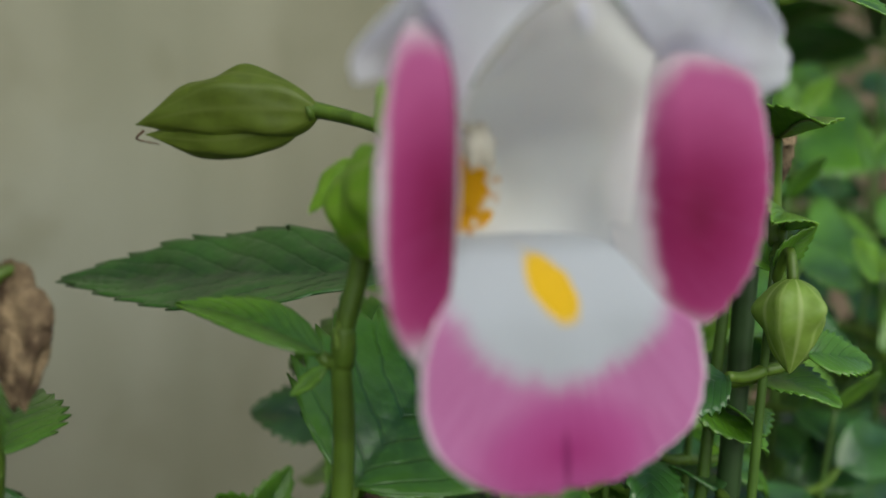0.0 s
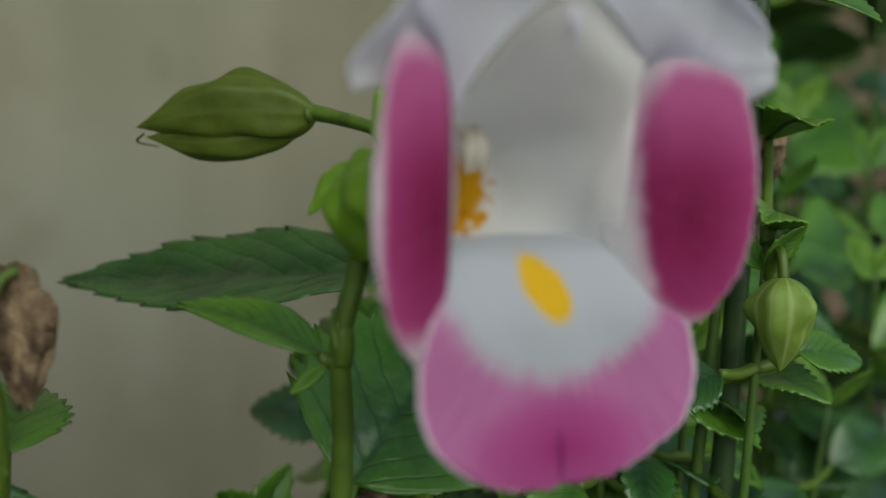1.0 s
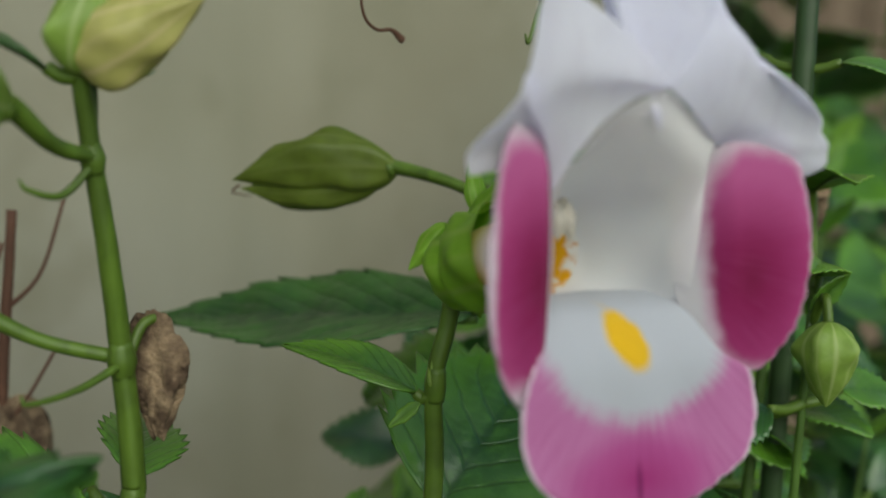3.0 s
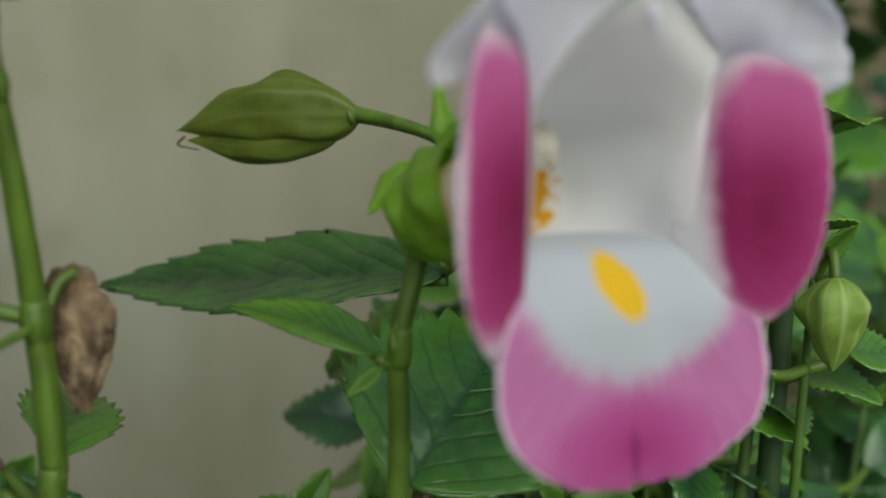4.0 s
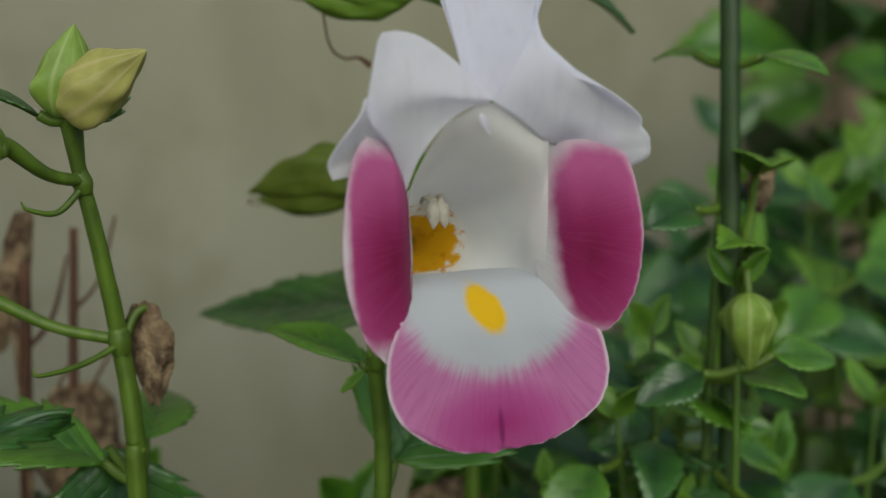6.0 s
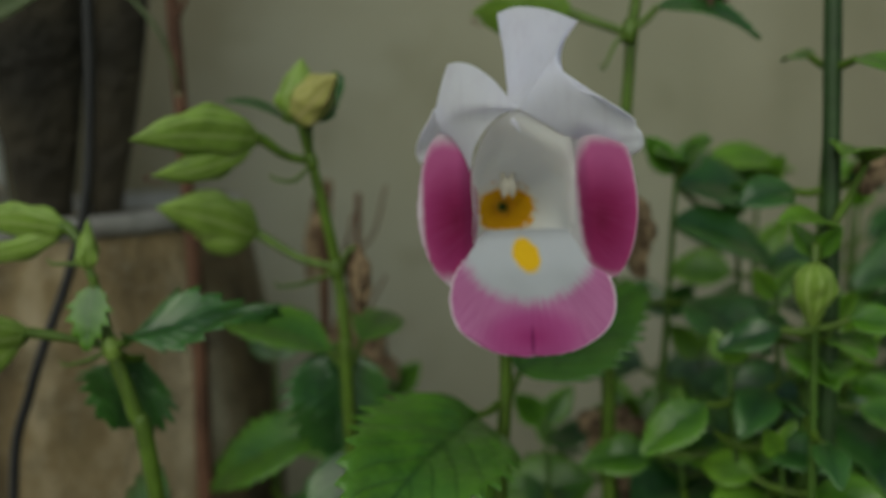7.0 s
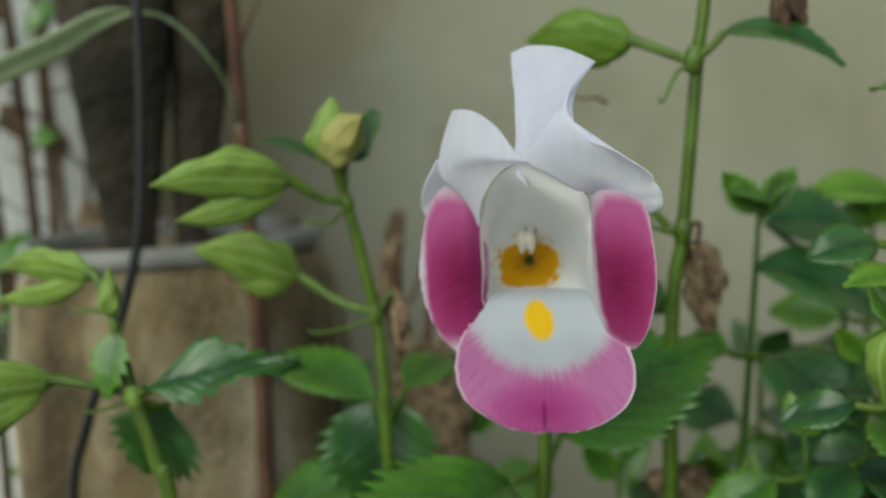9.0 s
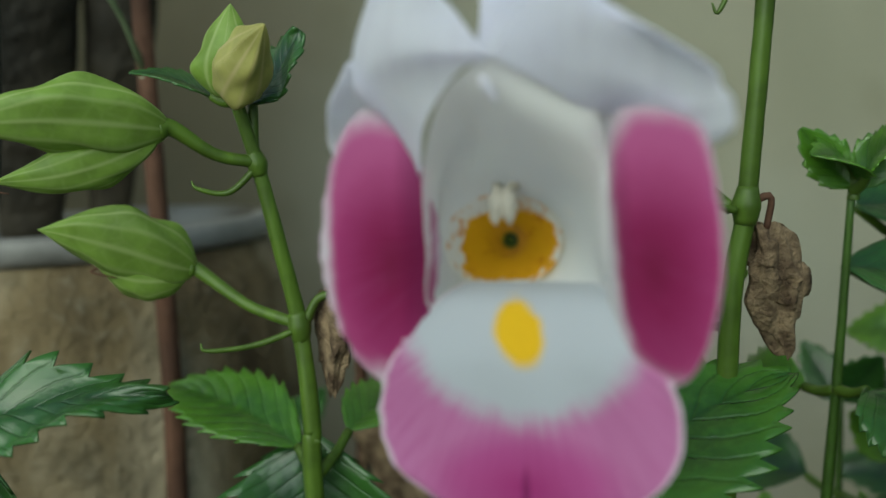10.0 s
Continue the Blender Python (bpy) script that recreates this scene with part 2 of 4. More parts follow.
BUD_CREAM = mat_calyx("bud_cream", (0.34, 0.33, 0.10), (0.56, 0.48, 0.25))
STEM_FAR = mat_stem("stem_far", (0.026, 0.055, 0.016))
STEM = mat_stem("stem_green", (0.070, 0.122, 0.013))
STEM_DARK = mat_stem("stem_dark", (0.050, 0.102, 0.014))
DRY = mat_plain("dry_petal", (0.065, 0.040, 0.024), (0.33, 0.24, 0.145), 420, 0.85, 0.8, 0.0006, 5.0, 0.1)
DRY_DARK = mat_plain("dry_dark", (0.045, 0.028, 0.018), (0.12, 0.075, 0.045), 200, 0.85, 0.8, 0.0006)
TWIG = mat_plain("twig", (0.07, 0.035, 0.022), (0.15, 0.075, 0.045), 60, 0.8, 0.6, 0.0008)


# ---- shapes ----
MM = 0.001


class Geo:
    """Vertices in millimetres, faces and a map of each vertex."""

    def __init__(self):
        self.v, self.f, self.uv = [], [], []

    def grid(self, p, uv, closed=False):
        p = np.asarray(p, float)
        nu, nv = p.shape[:2]
        o = len(self.v)
        self.v += [tuple(q) for q in p.reshape(-1, 3)]
        self.uv += [tuple(q) for q in np.asarray(uv, float).reshape(-1, 2)]
        for i in range(nu - 1):
            for j in range(nv if closed else nv - 1):
                k = (j + 1) % nv
                self.f.append((o + i * nv + j, o + i * nv + k, o + (i + 1) * nv + k, o + (i + 1) * nv + j))
        return self

    def moved(self, m):
        """Turn or shift all vertices."""
        self.v = [tuple(m @ Vector(q)) for q in self.v]
        return self


def curve(points, n):
    """A smooth line of n points through the given ones."""
    p = np.asarray(points, float)
    if len(p) == 1:
        return np.repeat(p, n, 0)
    if len(p) == 2:
        return p[0] + np.linspace(0, 1, n)[:, None] * (p[1] - p[0])
    q = np.vstack([2 * p[0] - p[1], p, 2 * p[-1] - p[-2]])
    out = []
    for s in np.linspace(0, len(p) - 1, n):
        i = min(int(s), len(p) - 2)
        t = s - i
        a, b, c, d = q[i : i + 4]
        out.append(0.5 * (2 * b + (c - a) * t + (2 * a - 5 * b + 4 * c - d) * t * t + (3 * b - 3 * c + d - a) * t ** 3))
    return np.array(out)


def unit(v):
    v = np.asarray(v, float)
    return v / max(np.linalg.norm(v), 1e-9)


def wob(p, scale, seed=0.0):
    return noise.noise(Vector((p[0] * scale + seed, p[1] * scale - seed, p[2] * scale + 0.5 * seed)))


def tube(points, radii, sides=10, steps=24, ribs=0.0, seed=0.0, g=None):
    """A tapered stalk along a smooth line, four-ribbed if wished."""
    c = curve(points, steps)
    r = np.interp(np.linspace(0, 1, steps), np.linspace(0, 1, len(radii)), radii)
    g = g or Geo()
    side = None
    rows, uvs = [], []
    for i in range(steps):
        d = unit(c[min(i + 1, steps - 1)] - c[max(i - 1, 0)])
        side = unit(np.cross(d, [0.31, 0.9, 0.2])) if side is None else unit(side - d * (side @ d))
        up = np.cross(d, side)
        ring = []
        for k in range(sides):
            a = 2 * math.pi * k / sides
            rr = r[i] * (1 + ribs * math.cos(4 * a)) * (1 + 0.07 * wob(c[i] + 9 * a, 0.35, seed))
            ring.append(c[i] + rr * (math.cos(a) * side + math.sin(a) * up))
        rows.append(ring)
        uvs.append([(i / (steps - 1), k / sides) for k in range(sides)])
    rows = [[c[0]] * sides] + rows + [[c[-1]] * sides]
    uvs = [uvs[0]] + uvs + [uvs[-1]]
    return g.grid(rows, uvs, closed=True)


def part(name, g, material, parent, label="", thick=0.0, smooth=True, local=False):
    """One mesh under a thing; the vertices are given in the parent's world frame, in millimetres."""
    me = bpy.data.meshes.new(name)
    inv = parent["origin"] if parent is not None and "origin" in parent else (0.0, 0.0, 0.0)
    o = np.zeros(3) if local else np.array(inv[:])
    me.from_pydata([tuple((np.array(q) - o) * MM) for q in g.v], [], g.f)
    lay = me.uv_layers.new(name="UVMap")
    for loop in me.loops:
        lay.data[loop.index].uv = g.uv[loop.vertex_index]
    me.materials.append(material)
    if smooth:
        me.polygons.foreach_set("use_smooth", [True] * len(me.polygons))
    ob = new(name, me)
    ob.parent = parent
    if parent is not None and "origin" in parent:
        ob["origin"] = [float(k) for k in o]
    if thick:
        md = ob.modifiers.new("thickness", "SOLIDIFY")
        md.thickness, md.offset = thick * MM, 0.0
    if label:
        tagged(ob, label)
    return ob


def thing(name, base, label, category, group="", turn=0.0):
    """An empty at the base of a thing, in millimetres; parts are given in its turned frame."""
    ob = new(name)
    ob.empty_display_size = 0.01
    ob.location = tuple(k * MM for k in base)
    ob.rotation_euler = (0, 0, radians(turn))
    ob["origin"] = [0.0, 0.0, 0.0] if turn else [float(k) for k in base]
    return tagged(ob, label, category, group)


def blade(base, tip, face, width, arch=0.0, fold=0.25, teeth=9, wave=0.0, peak=0.42, seed=0.0, steps=56, across=9, twist=0.0, droop=0.0, bite=0.27):
    """A toothed leaf blade from base to tip. face: the way its upper side looks. Returns the blade and its midrib."""
    base, tip = np.array(base, float), np.array(tip, float)
    ax = tip - base
    ln = np.linalg.norm(ax)
    d = ax / ln
    n0 = unit(np.array(face, float) - d * (np.array(face, float) @ d))
    rows, uvs, spine = [], [], []
    for i in range(steps):
        s = i / (steps - 1)
        tw = twist * (s - 0.3)
        n = unit(n0 * math.cos(tw) + np.cross(d, n0) * math.sin(tw))
        side = np.cross(d, n)
        ctr = base + ax * s + n0 * (arch * 4 * s * (1 - s) * ln) - np.array([0, 0, droop * s * s * ln])
        ex = math.log(0.5) / math.log(peak)
        prof = max(math.sin(math.pi * min(s ** ex, 1.0)), 0.0) ** 0.85 * (1 - 0.10 * s)
        saw = (s * teeth) % 1.0
        row, uv = [], []
        for k in range(-across, across + 1):
            t = k / across
            hw = 0.5 * width * prof
            if abs(k) == across:
                hw *= 1.0 + (bite * saw - 0.35 * bite) * (1 if 0.06 < s < 0.97 else 0)
                lead = 0.045 * ln * saw
            else:
                lead = 0.0
            a = abs(t)
            w = s * 8.0 - a * 2.6
            groove = math.exp(-(((w % 1.0) - 0.5) / 0.13) ** 2)
            q = ctr + side * (t * hw) + d * lead
            lift = fold * a * hw - 0.30 * fold * a * a * hw - 0.0075 * ln * groove * (0.3 + 0.7 * math.sin(math.pi * a))
            lift += wave * ln * 0.06 * a * math.sin(9.0 * s + 2.0 * t + seed) + 0.02 * ln * wob(q, 0.12, seed)
            row.append(q + n * lift)
            uv.append((s, t))
        rows.append(row)
        uvs.append(uv)
        spine.append(rows[-1][across] - n * 0.02 * ln)
    r = max(0.012 * ln, 0.12)
    rib = tube(spine[:: max(1, steps // 10)], [r * 1.3, r, 0.3 * r], 6, 18)
    return Geo().grid(rows, uvs), rib


def leaf(parent, base, tip, face, width, material, name="leaf", label="", petiole=None, **kw):
    """A leaf: blade with its midrib, and a stalk where one shows."""
    g, rib = blade(base, tip, face, width, **kw)
    ob = part(name, g, material, parent, label, thick=0.22)
    part("midrib", rib, STEM_DARK if material is LEAF_DARK else STEM, ob)
    if petiole is not None:
        part("leaf_stalk", tube([petiole, (np.array(petiole) + np.array(base)) / 2 + np.array([0, 0, -0.4]), base], [0.75, 0.65, 0.6], 8, 10), STEM, ob)
    return ob


def pod(base, tip, radius, flat=0.75, up=(0, 0, 1), wings=0.2, bulge=0.42, bend=0.0, seed=0.0, mouth=0.0, ruffle=0.0, steps=34, sides=40, blunt=False):
    """An inflated, winged calyx that closes to a point."""
    base, tip = np.array(base, float), np.array(tip, float)
    ax = tip - base
    ln = np.linalg.norm(ax)
    d = ax / ln
    u = unit(np.array(up, float) - d * (np.array(up, float) @ d))
    s_ = np.cross(d, u)
    rows, uvs = [], []
    for i in range(steps):
        s = i / (steps - 1)
        ex = math.log(0.5) / math.log(bulge)
        prof = math.sin(math.pi * min(s ** ex, 1.0)) ** 0.8 if 0 < s < 1 else 0.0
        if blunt:
            prof = (1 - (1 - s / bulge) ** 2.2) ** 0.7 / (1 - 0.35 * s) if s < bulge else math.cos(0.5 * math.pi * ((s - bulge) / (1 - bulge)) ** 1.15) ** 1.1 / (1 - 0.35 * s)
        prof = max(prof * (1 - 0.35 * s), mouth * (1 if s > 0.5 else 0), 0.03 if s < 0.5 else 0.0)
        ctr = base + ax * s + u * bend * ln * math.sin(math.pi * s * 0.9)
        row, uv = [], []
        for k in range(sides):
            a = 2 * math.pi * k / sides
            wing = 1 + wings * (abs(math.cos(2.5 * a)) ** 5) * (0.6 + 0.4 * math.sin(7 * s + seed))
            crimp = 1 + 0.09 * math.sin(14 * s + 3 * a + seed) * abs(math.cos(2.5 * a))
            wave = 1 + ruffle * math.sin(a) ** 4 * math.sin(19 * s + 2 * seed + (1.6 if math.sin(a) > 0 else 0.0))
            rr = radius * prof * wing * crimp * wave
            row.append(ctr + rr * (math.cos(a) * s_ * flat + math.sin(a) * u))
            uv.append((s, k / sides))
        rows.append(row)
        uvs.append(uv)
    return Geo().grid(rows, uvs, closed=True)


def coons(bottom, top, left, right, nu=26, nv=26, bulge=(0, 0, 0), crease=0.0, seed=0.0):
    """A sheet spanned by four smooth edges, pushed out in its middle."""
    b, t, l, r = curve(bottom, nu), curve(top, nu), curve(left, nv), curve(right, nv)
    rows, uvs = [], []
    for i in range(nu):
        u = i / (nu - 1)
        row, uv = [], []
        for j in range(nv):
            v = j / (nv - 1)
            p = (1 - v) * b[i] + v * t[i] + (1 - u) * l[j] + u * r[j]
            p = p - ((1 - u) * (1 - v) * b[0] + u * (1 - v) * b[-1] + (1 - u) * v * t[0] + u * v * t[-1])
            k = math.sin(math.pi * u) * math.sin(math.pi * v)
            p = p + np.array(bulge) * k
            p = p + np.array([0, 1, 0.2]) * (crease * math.sin(11 * u + 3 * v + seed) * v * (1 - 0.4 * k))
            p = p + np.array([0.3, 1, 0.3]) * 0.35 * wob(p, 0.22, seed)
            row.append(p)
            uv.append((u, v))
        rows.append(row)
        uvs.append(uv)
    return Geo().grid(rows, uvs)


def lobe(zs, cx, hw, ys, depth, steps=46, across=16, frill=0.0, seed=0.0):
    """A rounded petal lobe given by its middle line and half widths at heights; depth(x, z) bends it."""
    dense = curve(np.stack([zs, cx, hw, ys], 1), 121)
    rows, uvs = [], []
    for i in range(steps):
        q = 0.5 - 0.5 * math.cos(math.pi * i / (steps - 1))
        z, c, w, y0 = dense[min(int(q * 120), 120)]
        w = max(w, 0.0)
        row, uv = [], []
        for j in range(-across, across + 1):
            t = math.sin(0.5 * math.pi * j / across)
            x = c + t * w
            edge = max(abs(t), 2 * q - 1)
            y = y0 + depth(x - c, x, z)
            p = np.array([x, y, z])
            f = frill * max(0.0, edge - 0.8) / 0.2
            p = p + np.array([0.25, 1.0, 0.25]) * f * (math.sin(1.9 * (x * 1.3 + z * 2.1) + seed) * 0.6 + 0.8 * wob((x, z, 0), 1.3, seed))
            row.append(p)
            uv.append((edge, 0.5 + 0.5 * t))
        rows.append(row)
        uvs.append(uv)
    return Geo().grid(rows, uvs)


# ---- the setting ----
def mat_wall():
    m = Mat("wall_plaster", 0.85, 0.2)
    v = m.coords()
    n1, n2, n3 = m.noise(5, 4, v), m.noise(26, 5, v), m.noise(300, 4, v)
    c = m.ramp(n1, [(0.30, (0.255, 0.242, 0.172)), (0.52, (0.305, 0.297, 0.222)), (0.72, (0.345, 0.345, 0.278))])
    c = m.mix(m.math("MULTIPLY", m.smooth(n2, 0.52, 0.75), 0.5), c, (0.210, 0.201, 0.134))
    damp = m.smooth(m.noise(9, 3, v, (1.0, 1.0, 0.25)), 0.55, 0.75)
    c = m.mix(m.math("MULTIPLY", damp, 0.4), c, (0.174, 0.177, 0.116))
    # Plaster turns darker and browner towards negative x, along a wavy edge.
    wavy_x = m.math("ADD", m.xyz(v)[0], m.math("MULTIPLY", m.math("SUBTRACT", m.noise(7, 3, v), 0.5), 0.22))
    c = m.mix(m.math("MULTIPLY", m.smooth(wavy_x, 0.05, -0.12), 0.85), c, (0.165, 0.142, 0.088))
    m.color(c)
    m.bump(m.math("ADD", n2, n3), 0.5, 0.002)
    return m.m


def box(x0, x1, y0, y1, z0, z1, g=None):
    g = g or Geo()
    o = len(g.v)
    for z in (z0, z1):
        for x, y in ((x0, y0), (x1, y0), (x1, y1), (x0, y1)):
            g.v.append((x, y, z))
            g.uv.append((x / 100, z / 100))
    for f in ((3, 2, 1, 0), (4, 5, 6, 7), (0, 1, 5, 4), (1, 2, 6, 5), (2, 3, 7, 6), (3, 0, 4, 7)):
        g.f.append(tuple(o + k for k in f))
    return g


WALL = mat_wall()
SOIL = mat_plain("soil", (0.045, 0.030, 0.018), (0.10, 0.072, 0.045), 40, 0.95, 1.0, 0.004)
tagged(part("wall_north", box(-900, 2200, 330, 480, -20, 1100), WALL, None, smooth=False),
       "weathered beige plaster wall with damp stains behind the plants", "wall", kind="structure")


def ground_sheet():
    rows, uvs = [], []
    xs = np.r_[-200000, -20000, -3000, np.linspace(-1000, 2200, 70), 4000, 20000, 200000]
    ys = np.r_[-200000, -20000, -3000, np.linspace(-700, 330, 44), 3000, 20000, 200000]
    for x in xs:
        rows.append([(x, y, 9 * wob((x, y, 0), 0.02) + 4 * wob((x, y, 0), 0.08) - 6) for y in ys])
        uvs.append([(x / 100, y / 100) for y in ys])
    return Geo().grid(rows, uvs)


gr = ground_sheet()
gr.f = [f[::-1] for f in gr.f]
tagged(part("ground", gr, SOIL, None), "dark crumbly garden soil under the plants", "soil", kind="structure")

# ---- the flowering plant in the middle ----
plant = thing("wishbone_flower_plant", (0, 26, 0), "wishbone flower plant with one open white and purple bloom", "flower plant")
main_stem = part("stem", tube([(-2, 27, -4), (-3, 27, 90), (-0.5, 25, 190), (2.0, 24, 226), (1.4, 23.6, 240), (2.4, 23.0, 246), (2.8, 22.6, 249.5)],
                              [1.7, 1.5, 1.2, 1.0, 0.9, 0.9, 1.0], 14, 60, ribs=0.05), STEM, plant)
part("node", tube([(1.5, 23.5, 238.5), (1.4, 23.4, 240.2), (1.4, 23.3, 242)], [0.92, 1.12, 0.92], 12, 8), STEM, main_stem)

SPOT, TURN = np.array([0.0, 0.0, 250.0]), -17.0


def closed(points, n):
    """A smooth closed loop of n points."""
    p = list(points)
    k = len(p)
    line = curve(p[-3:] + p + p[:3], (k + 5) * 40 + 1)[3 * 40 : (3 + k) * 40 + 1]
    return line[np.round(np.linspace(0, k * 40, n, endpoint=False)).astype(int)]


def ring(cx, y, cz, rx, rz, lean=0.0, n=14):
    """A loop round the tube, begun at its outer side and run upwards."""
    return [(cx + rx * math.cos(a), y + lean * rx * math.cos(a), cz + rz * math.sin(a)) for a in (2 * math.pi * (k - 0.4) / n for k in range(n))]


def throat():
    """The throat of the bloom: one sheet from the hood, the side lobes and the lip back into the narrowing tube."""
    loops = [
        [(6.3, 0.1, 5.6), (6.4, -0.4, 12.8), (5.6, -1.9, 15.5), (2.0, -2.7, 17.8), (-0.7, -3.5, 19.0), (-2.9, -3.0, 18.2), (-5.1, -1.9, 16.3),
         (-7.3, 0.4, 11.4), (-7.4, 0.4, 6.0), (-7.4, 0.8, 1.0), (-4.5, 5.2, 1.8), (-0.7, 6.8, 1.7), (3.5, 5.4, 1.5), (6.0, 1.9, 0.2)],
        [(5.3, 2.0, 5.6), (5.8, 0.0, 10.6), (4.8, -1.1, 12.9), (2.2, -1.8, 14.6), (-0.6, -1.7, 16.0), (-2.6, -0.8, 15.9), (-4.4, 0.5, 14.6),
         (-6.6, 2.5, 10.8), (-7.1, 2.8, 6.0), (-6.9, 3.4, 1.8), (-4.3, 6.2, 1.7), (-1.0, 7.3, 1.6), (3.0, 6.4, 1.4), (5.5, 3.2, 0.6)],
        [(4.5, 4.4, 5.6), (4.5, 2.9, 8.4), (3.7, 2.0, 10.3), (1.7, 1.7, 11.7), (-0.8, 2.1, 12.9), (-2.6, 3.0, 13.1), (-4.6, 4.2, 12.4),
         (-7.0, 4.6, 9.8), (-7.6, 4.9, 6.0), (-7.0, 5.6, 2.2), (-4.3, 7.2, 1.6), (-1.3, 7.8, 1.4), (2.2, 7.2, 1.4), (4.3, 5.4, 2.2)],
        ring(-3.5, 8.9, 5.2, 4.9, 4.1, 0.2), ring(-3.9, 11.4, 4.9, 4.0, 3.4, 0.15), ring(-4.5, 14.5, 4.4, 2.9, 2.7), ring(-5.0, 17.5, 3.8, 2.3, 2.3), ring(-5.2, 19.6, 3.5, 1.9, 1.9)]
    loops = np.array([closed(q, 72) for q in loops])
    rows = np.stack([curve(loops[:, k], 50) for k in range(72)], 1)
    rows = [[q + np.array([0.2, 0.3, 0.2]) * 0.5 * wob(q, 0.35, 2.0) for q in r] for r in rows]
    rows.append([(-5.2, 20.0, 3.5)] * 72)
    return Geo().grid(rows, [[(i / 50, k / 72) for k in range(72)] for i in range(51)], closed=True)


corolla = part("corolla_tube", throat(), TUBE, plant, "white trumpet-shaped tube of the bloom with an orange throat", local=True)
corolla.location = tuple((SPOT - np.array([0, 26, 0])) * MM)
corolla.rotation_euler = (0, 0, radians(TURN))


def flower_part(name, g, mat, label="", thick=0.17):
    return part(name, g, mat, corolla, label, thick=thick, local=True)


def lip_depth(dx, x, z):
    return -0.007 * x * x - 0.045 * x + 0.18 * math.sin(0.9 * x + 0.4 * z)


def side_depth(sign, slope, start=2.0, turn=0.16):
    """A pillow-like lobe: its inner edge runs into the throat, its outer edge leans forward and turns over."""
    def depth(dx, x, z):
        d = dx * sign
        return -slope * d + turn * max(0.0, -d - start) ** 2 + 0.10 * max(0.0, d - 3.2) ** 2
    return depth


ZS = [16.9, 16.2, 13.8, 9.6, 5.8, 2, -1, -3.2, -4.4]
flower_part("lower_lip", lobe([1.2, 2.1, 2.0, 1.4, 0, -2, -4, -7, -9.5, -11.5, -13, -13.8, -14.2], [-1.0, -0.6, -0.2, 0, 0, 0, 0.1, 0.2, 0.2, 0.1, 0, 0, 0],
                              [4.6, 5.4, 6.3, 7.2, 8.5, 9.8, 10.8, 11.2, 10.5, 8.8, 6.4, 3.6, 0], [9.4, 6.4, 3.4, 1.6, 0.3, -0.9, -1.3, -1.5, -1.8, -2.2, -2.4, -2.4, -2.3], lip_depth, steps=60, across=26, frill=0.30), LIP, "white lip with a pink border and a yellow spot")
flower_part("side_lobe", lobe(ZS[:-1] + [-5.0], [-10.2, -10.4, -10.7, -10.8, -10.8, -10.8, -10.7, -10.6, -10.4], [0, 1.3, 2.6, 3.5, 3.9, 3.5, 2.6, 1.5, 0],
                              [0.8, 0.2, -0.6, -1.2, -1.4, -1.4, -1.2, -0.9, -0.7], side_depth(-1, 0.26, 1.4, 0.42), steps=60, across=26, frill=0.26, seed=1.0), LOBE_L, "white lobe with a deep purple patch")
flower_part("side_lobe", lobe(ZS, [8.6, 8.9, 9.4, 9.8, 10.0, 9.9, 9.8, 9.6, 9.3], [0, 2.4, 3.7, 4.2, 4.3, 4.0, 3.2, 2.0, 0],
                              [-1.0, -1.6, -2.2, -2.8, -3.0, -2.9, -2.5, -1.9, -1.3], side_depth(1, 0.40, 1.2, 0.36), steps=60, across=26, frill=0.26, seed=2.0), LOBE_R, "white lobe with a deep purple patch")
# the hood: two flaps that meet in a forward ridge
NOTCH = (-0.6, -3.7, 19.2)
RIDGE = [NOTCH, (1.1, -3.9, 21.6), (2.9, -3.3, 24.1), (5.0, -1.5, 27.2), (7.2, 1.0, 30.2)]
flower_part("upper_lip", coons([(-7.7, 0.5, 11.0), (-6.8, -0.9, 14.0), (-5.2, -2.1, 16.5), (-3.0, -3.2, 18.4), NOTCH], [(-9.7, -0.5, 25.5), (-8.2, -1.1, 25.6), (-6.2, -1.6, 24.9), (-3.6, -2.5, 22.8), (-1.6, -3.4, 20.4), (-0.7, -3.75, 19.4)],
                               [(-7.7, 0.5, 11.0), (-8.3, 0.2, 13.0), (-9.6, -0.6, 15.6), (-11.4, -1.6, 17.4), (-11.6, -1.8, 19.6), (-10.9, -1.4, 22.4), (-10.2, -0.7, 24.6), (-9.7, -0.5, 25.5)], [NOTCH, (-0.65, -3.75, 19.3), (-0.7, -3.8, 19.4)], nu=44, nv=48, bulge=(0.0, -0.25, 0.0), crease=0.06), PETAL)
flower_part("petal_shoulder", coons([(-14.6, 0.9, 12.4), (-11, 0.9, 12.8), (-7.4, 0.9, 11.6)], [(-11.9, -1.8, 19.6), (-11.2, -1.6, 19.8), (-10.4, -1.2, 19.2)],
                                    [(-14.6, 0.9, 12.4), (-15.0, 0.6, 13.8), (-14.4, -0.4, 15.4), (-13.4, -1.6, 17.0), (-12.4, -2.0, 18.4), (-11.9, -1.8, 19.6)], [(-7.4, 0.9, 11.6), (-8.6, 0.2, 14.4), (-10.4, -1.2, 19.2)], nu=34, nv=40, bulge=(-0.2, 0.9, 0.0), crease=0.18, seed=3.0), PETAL)
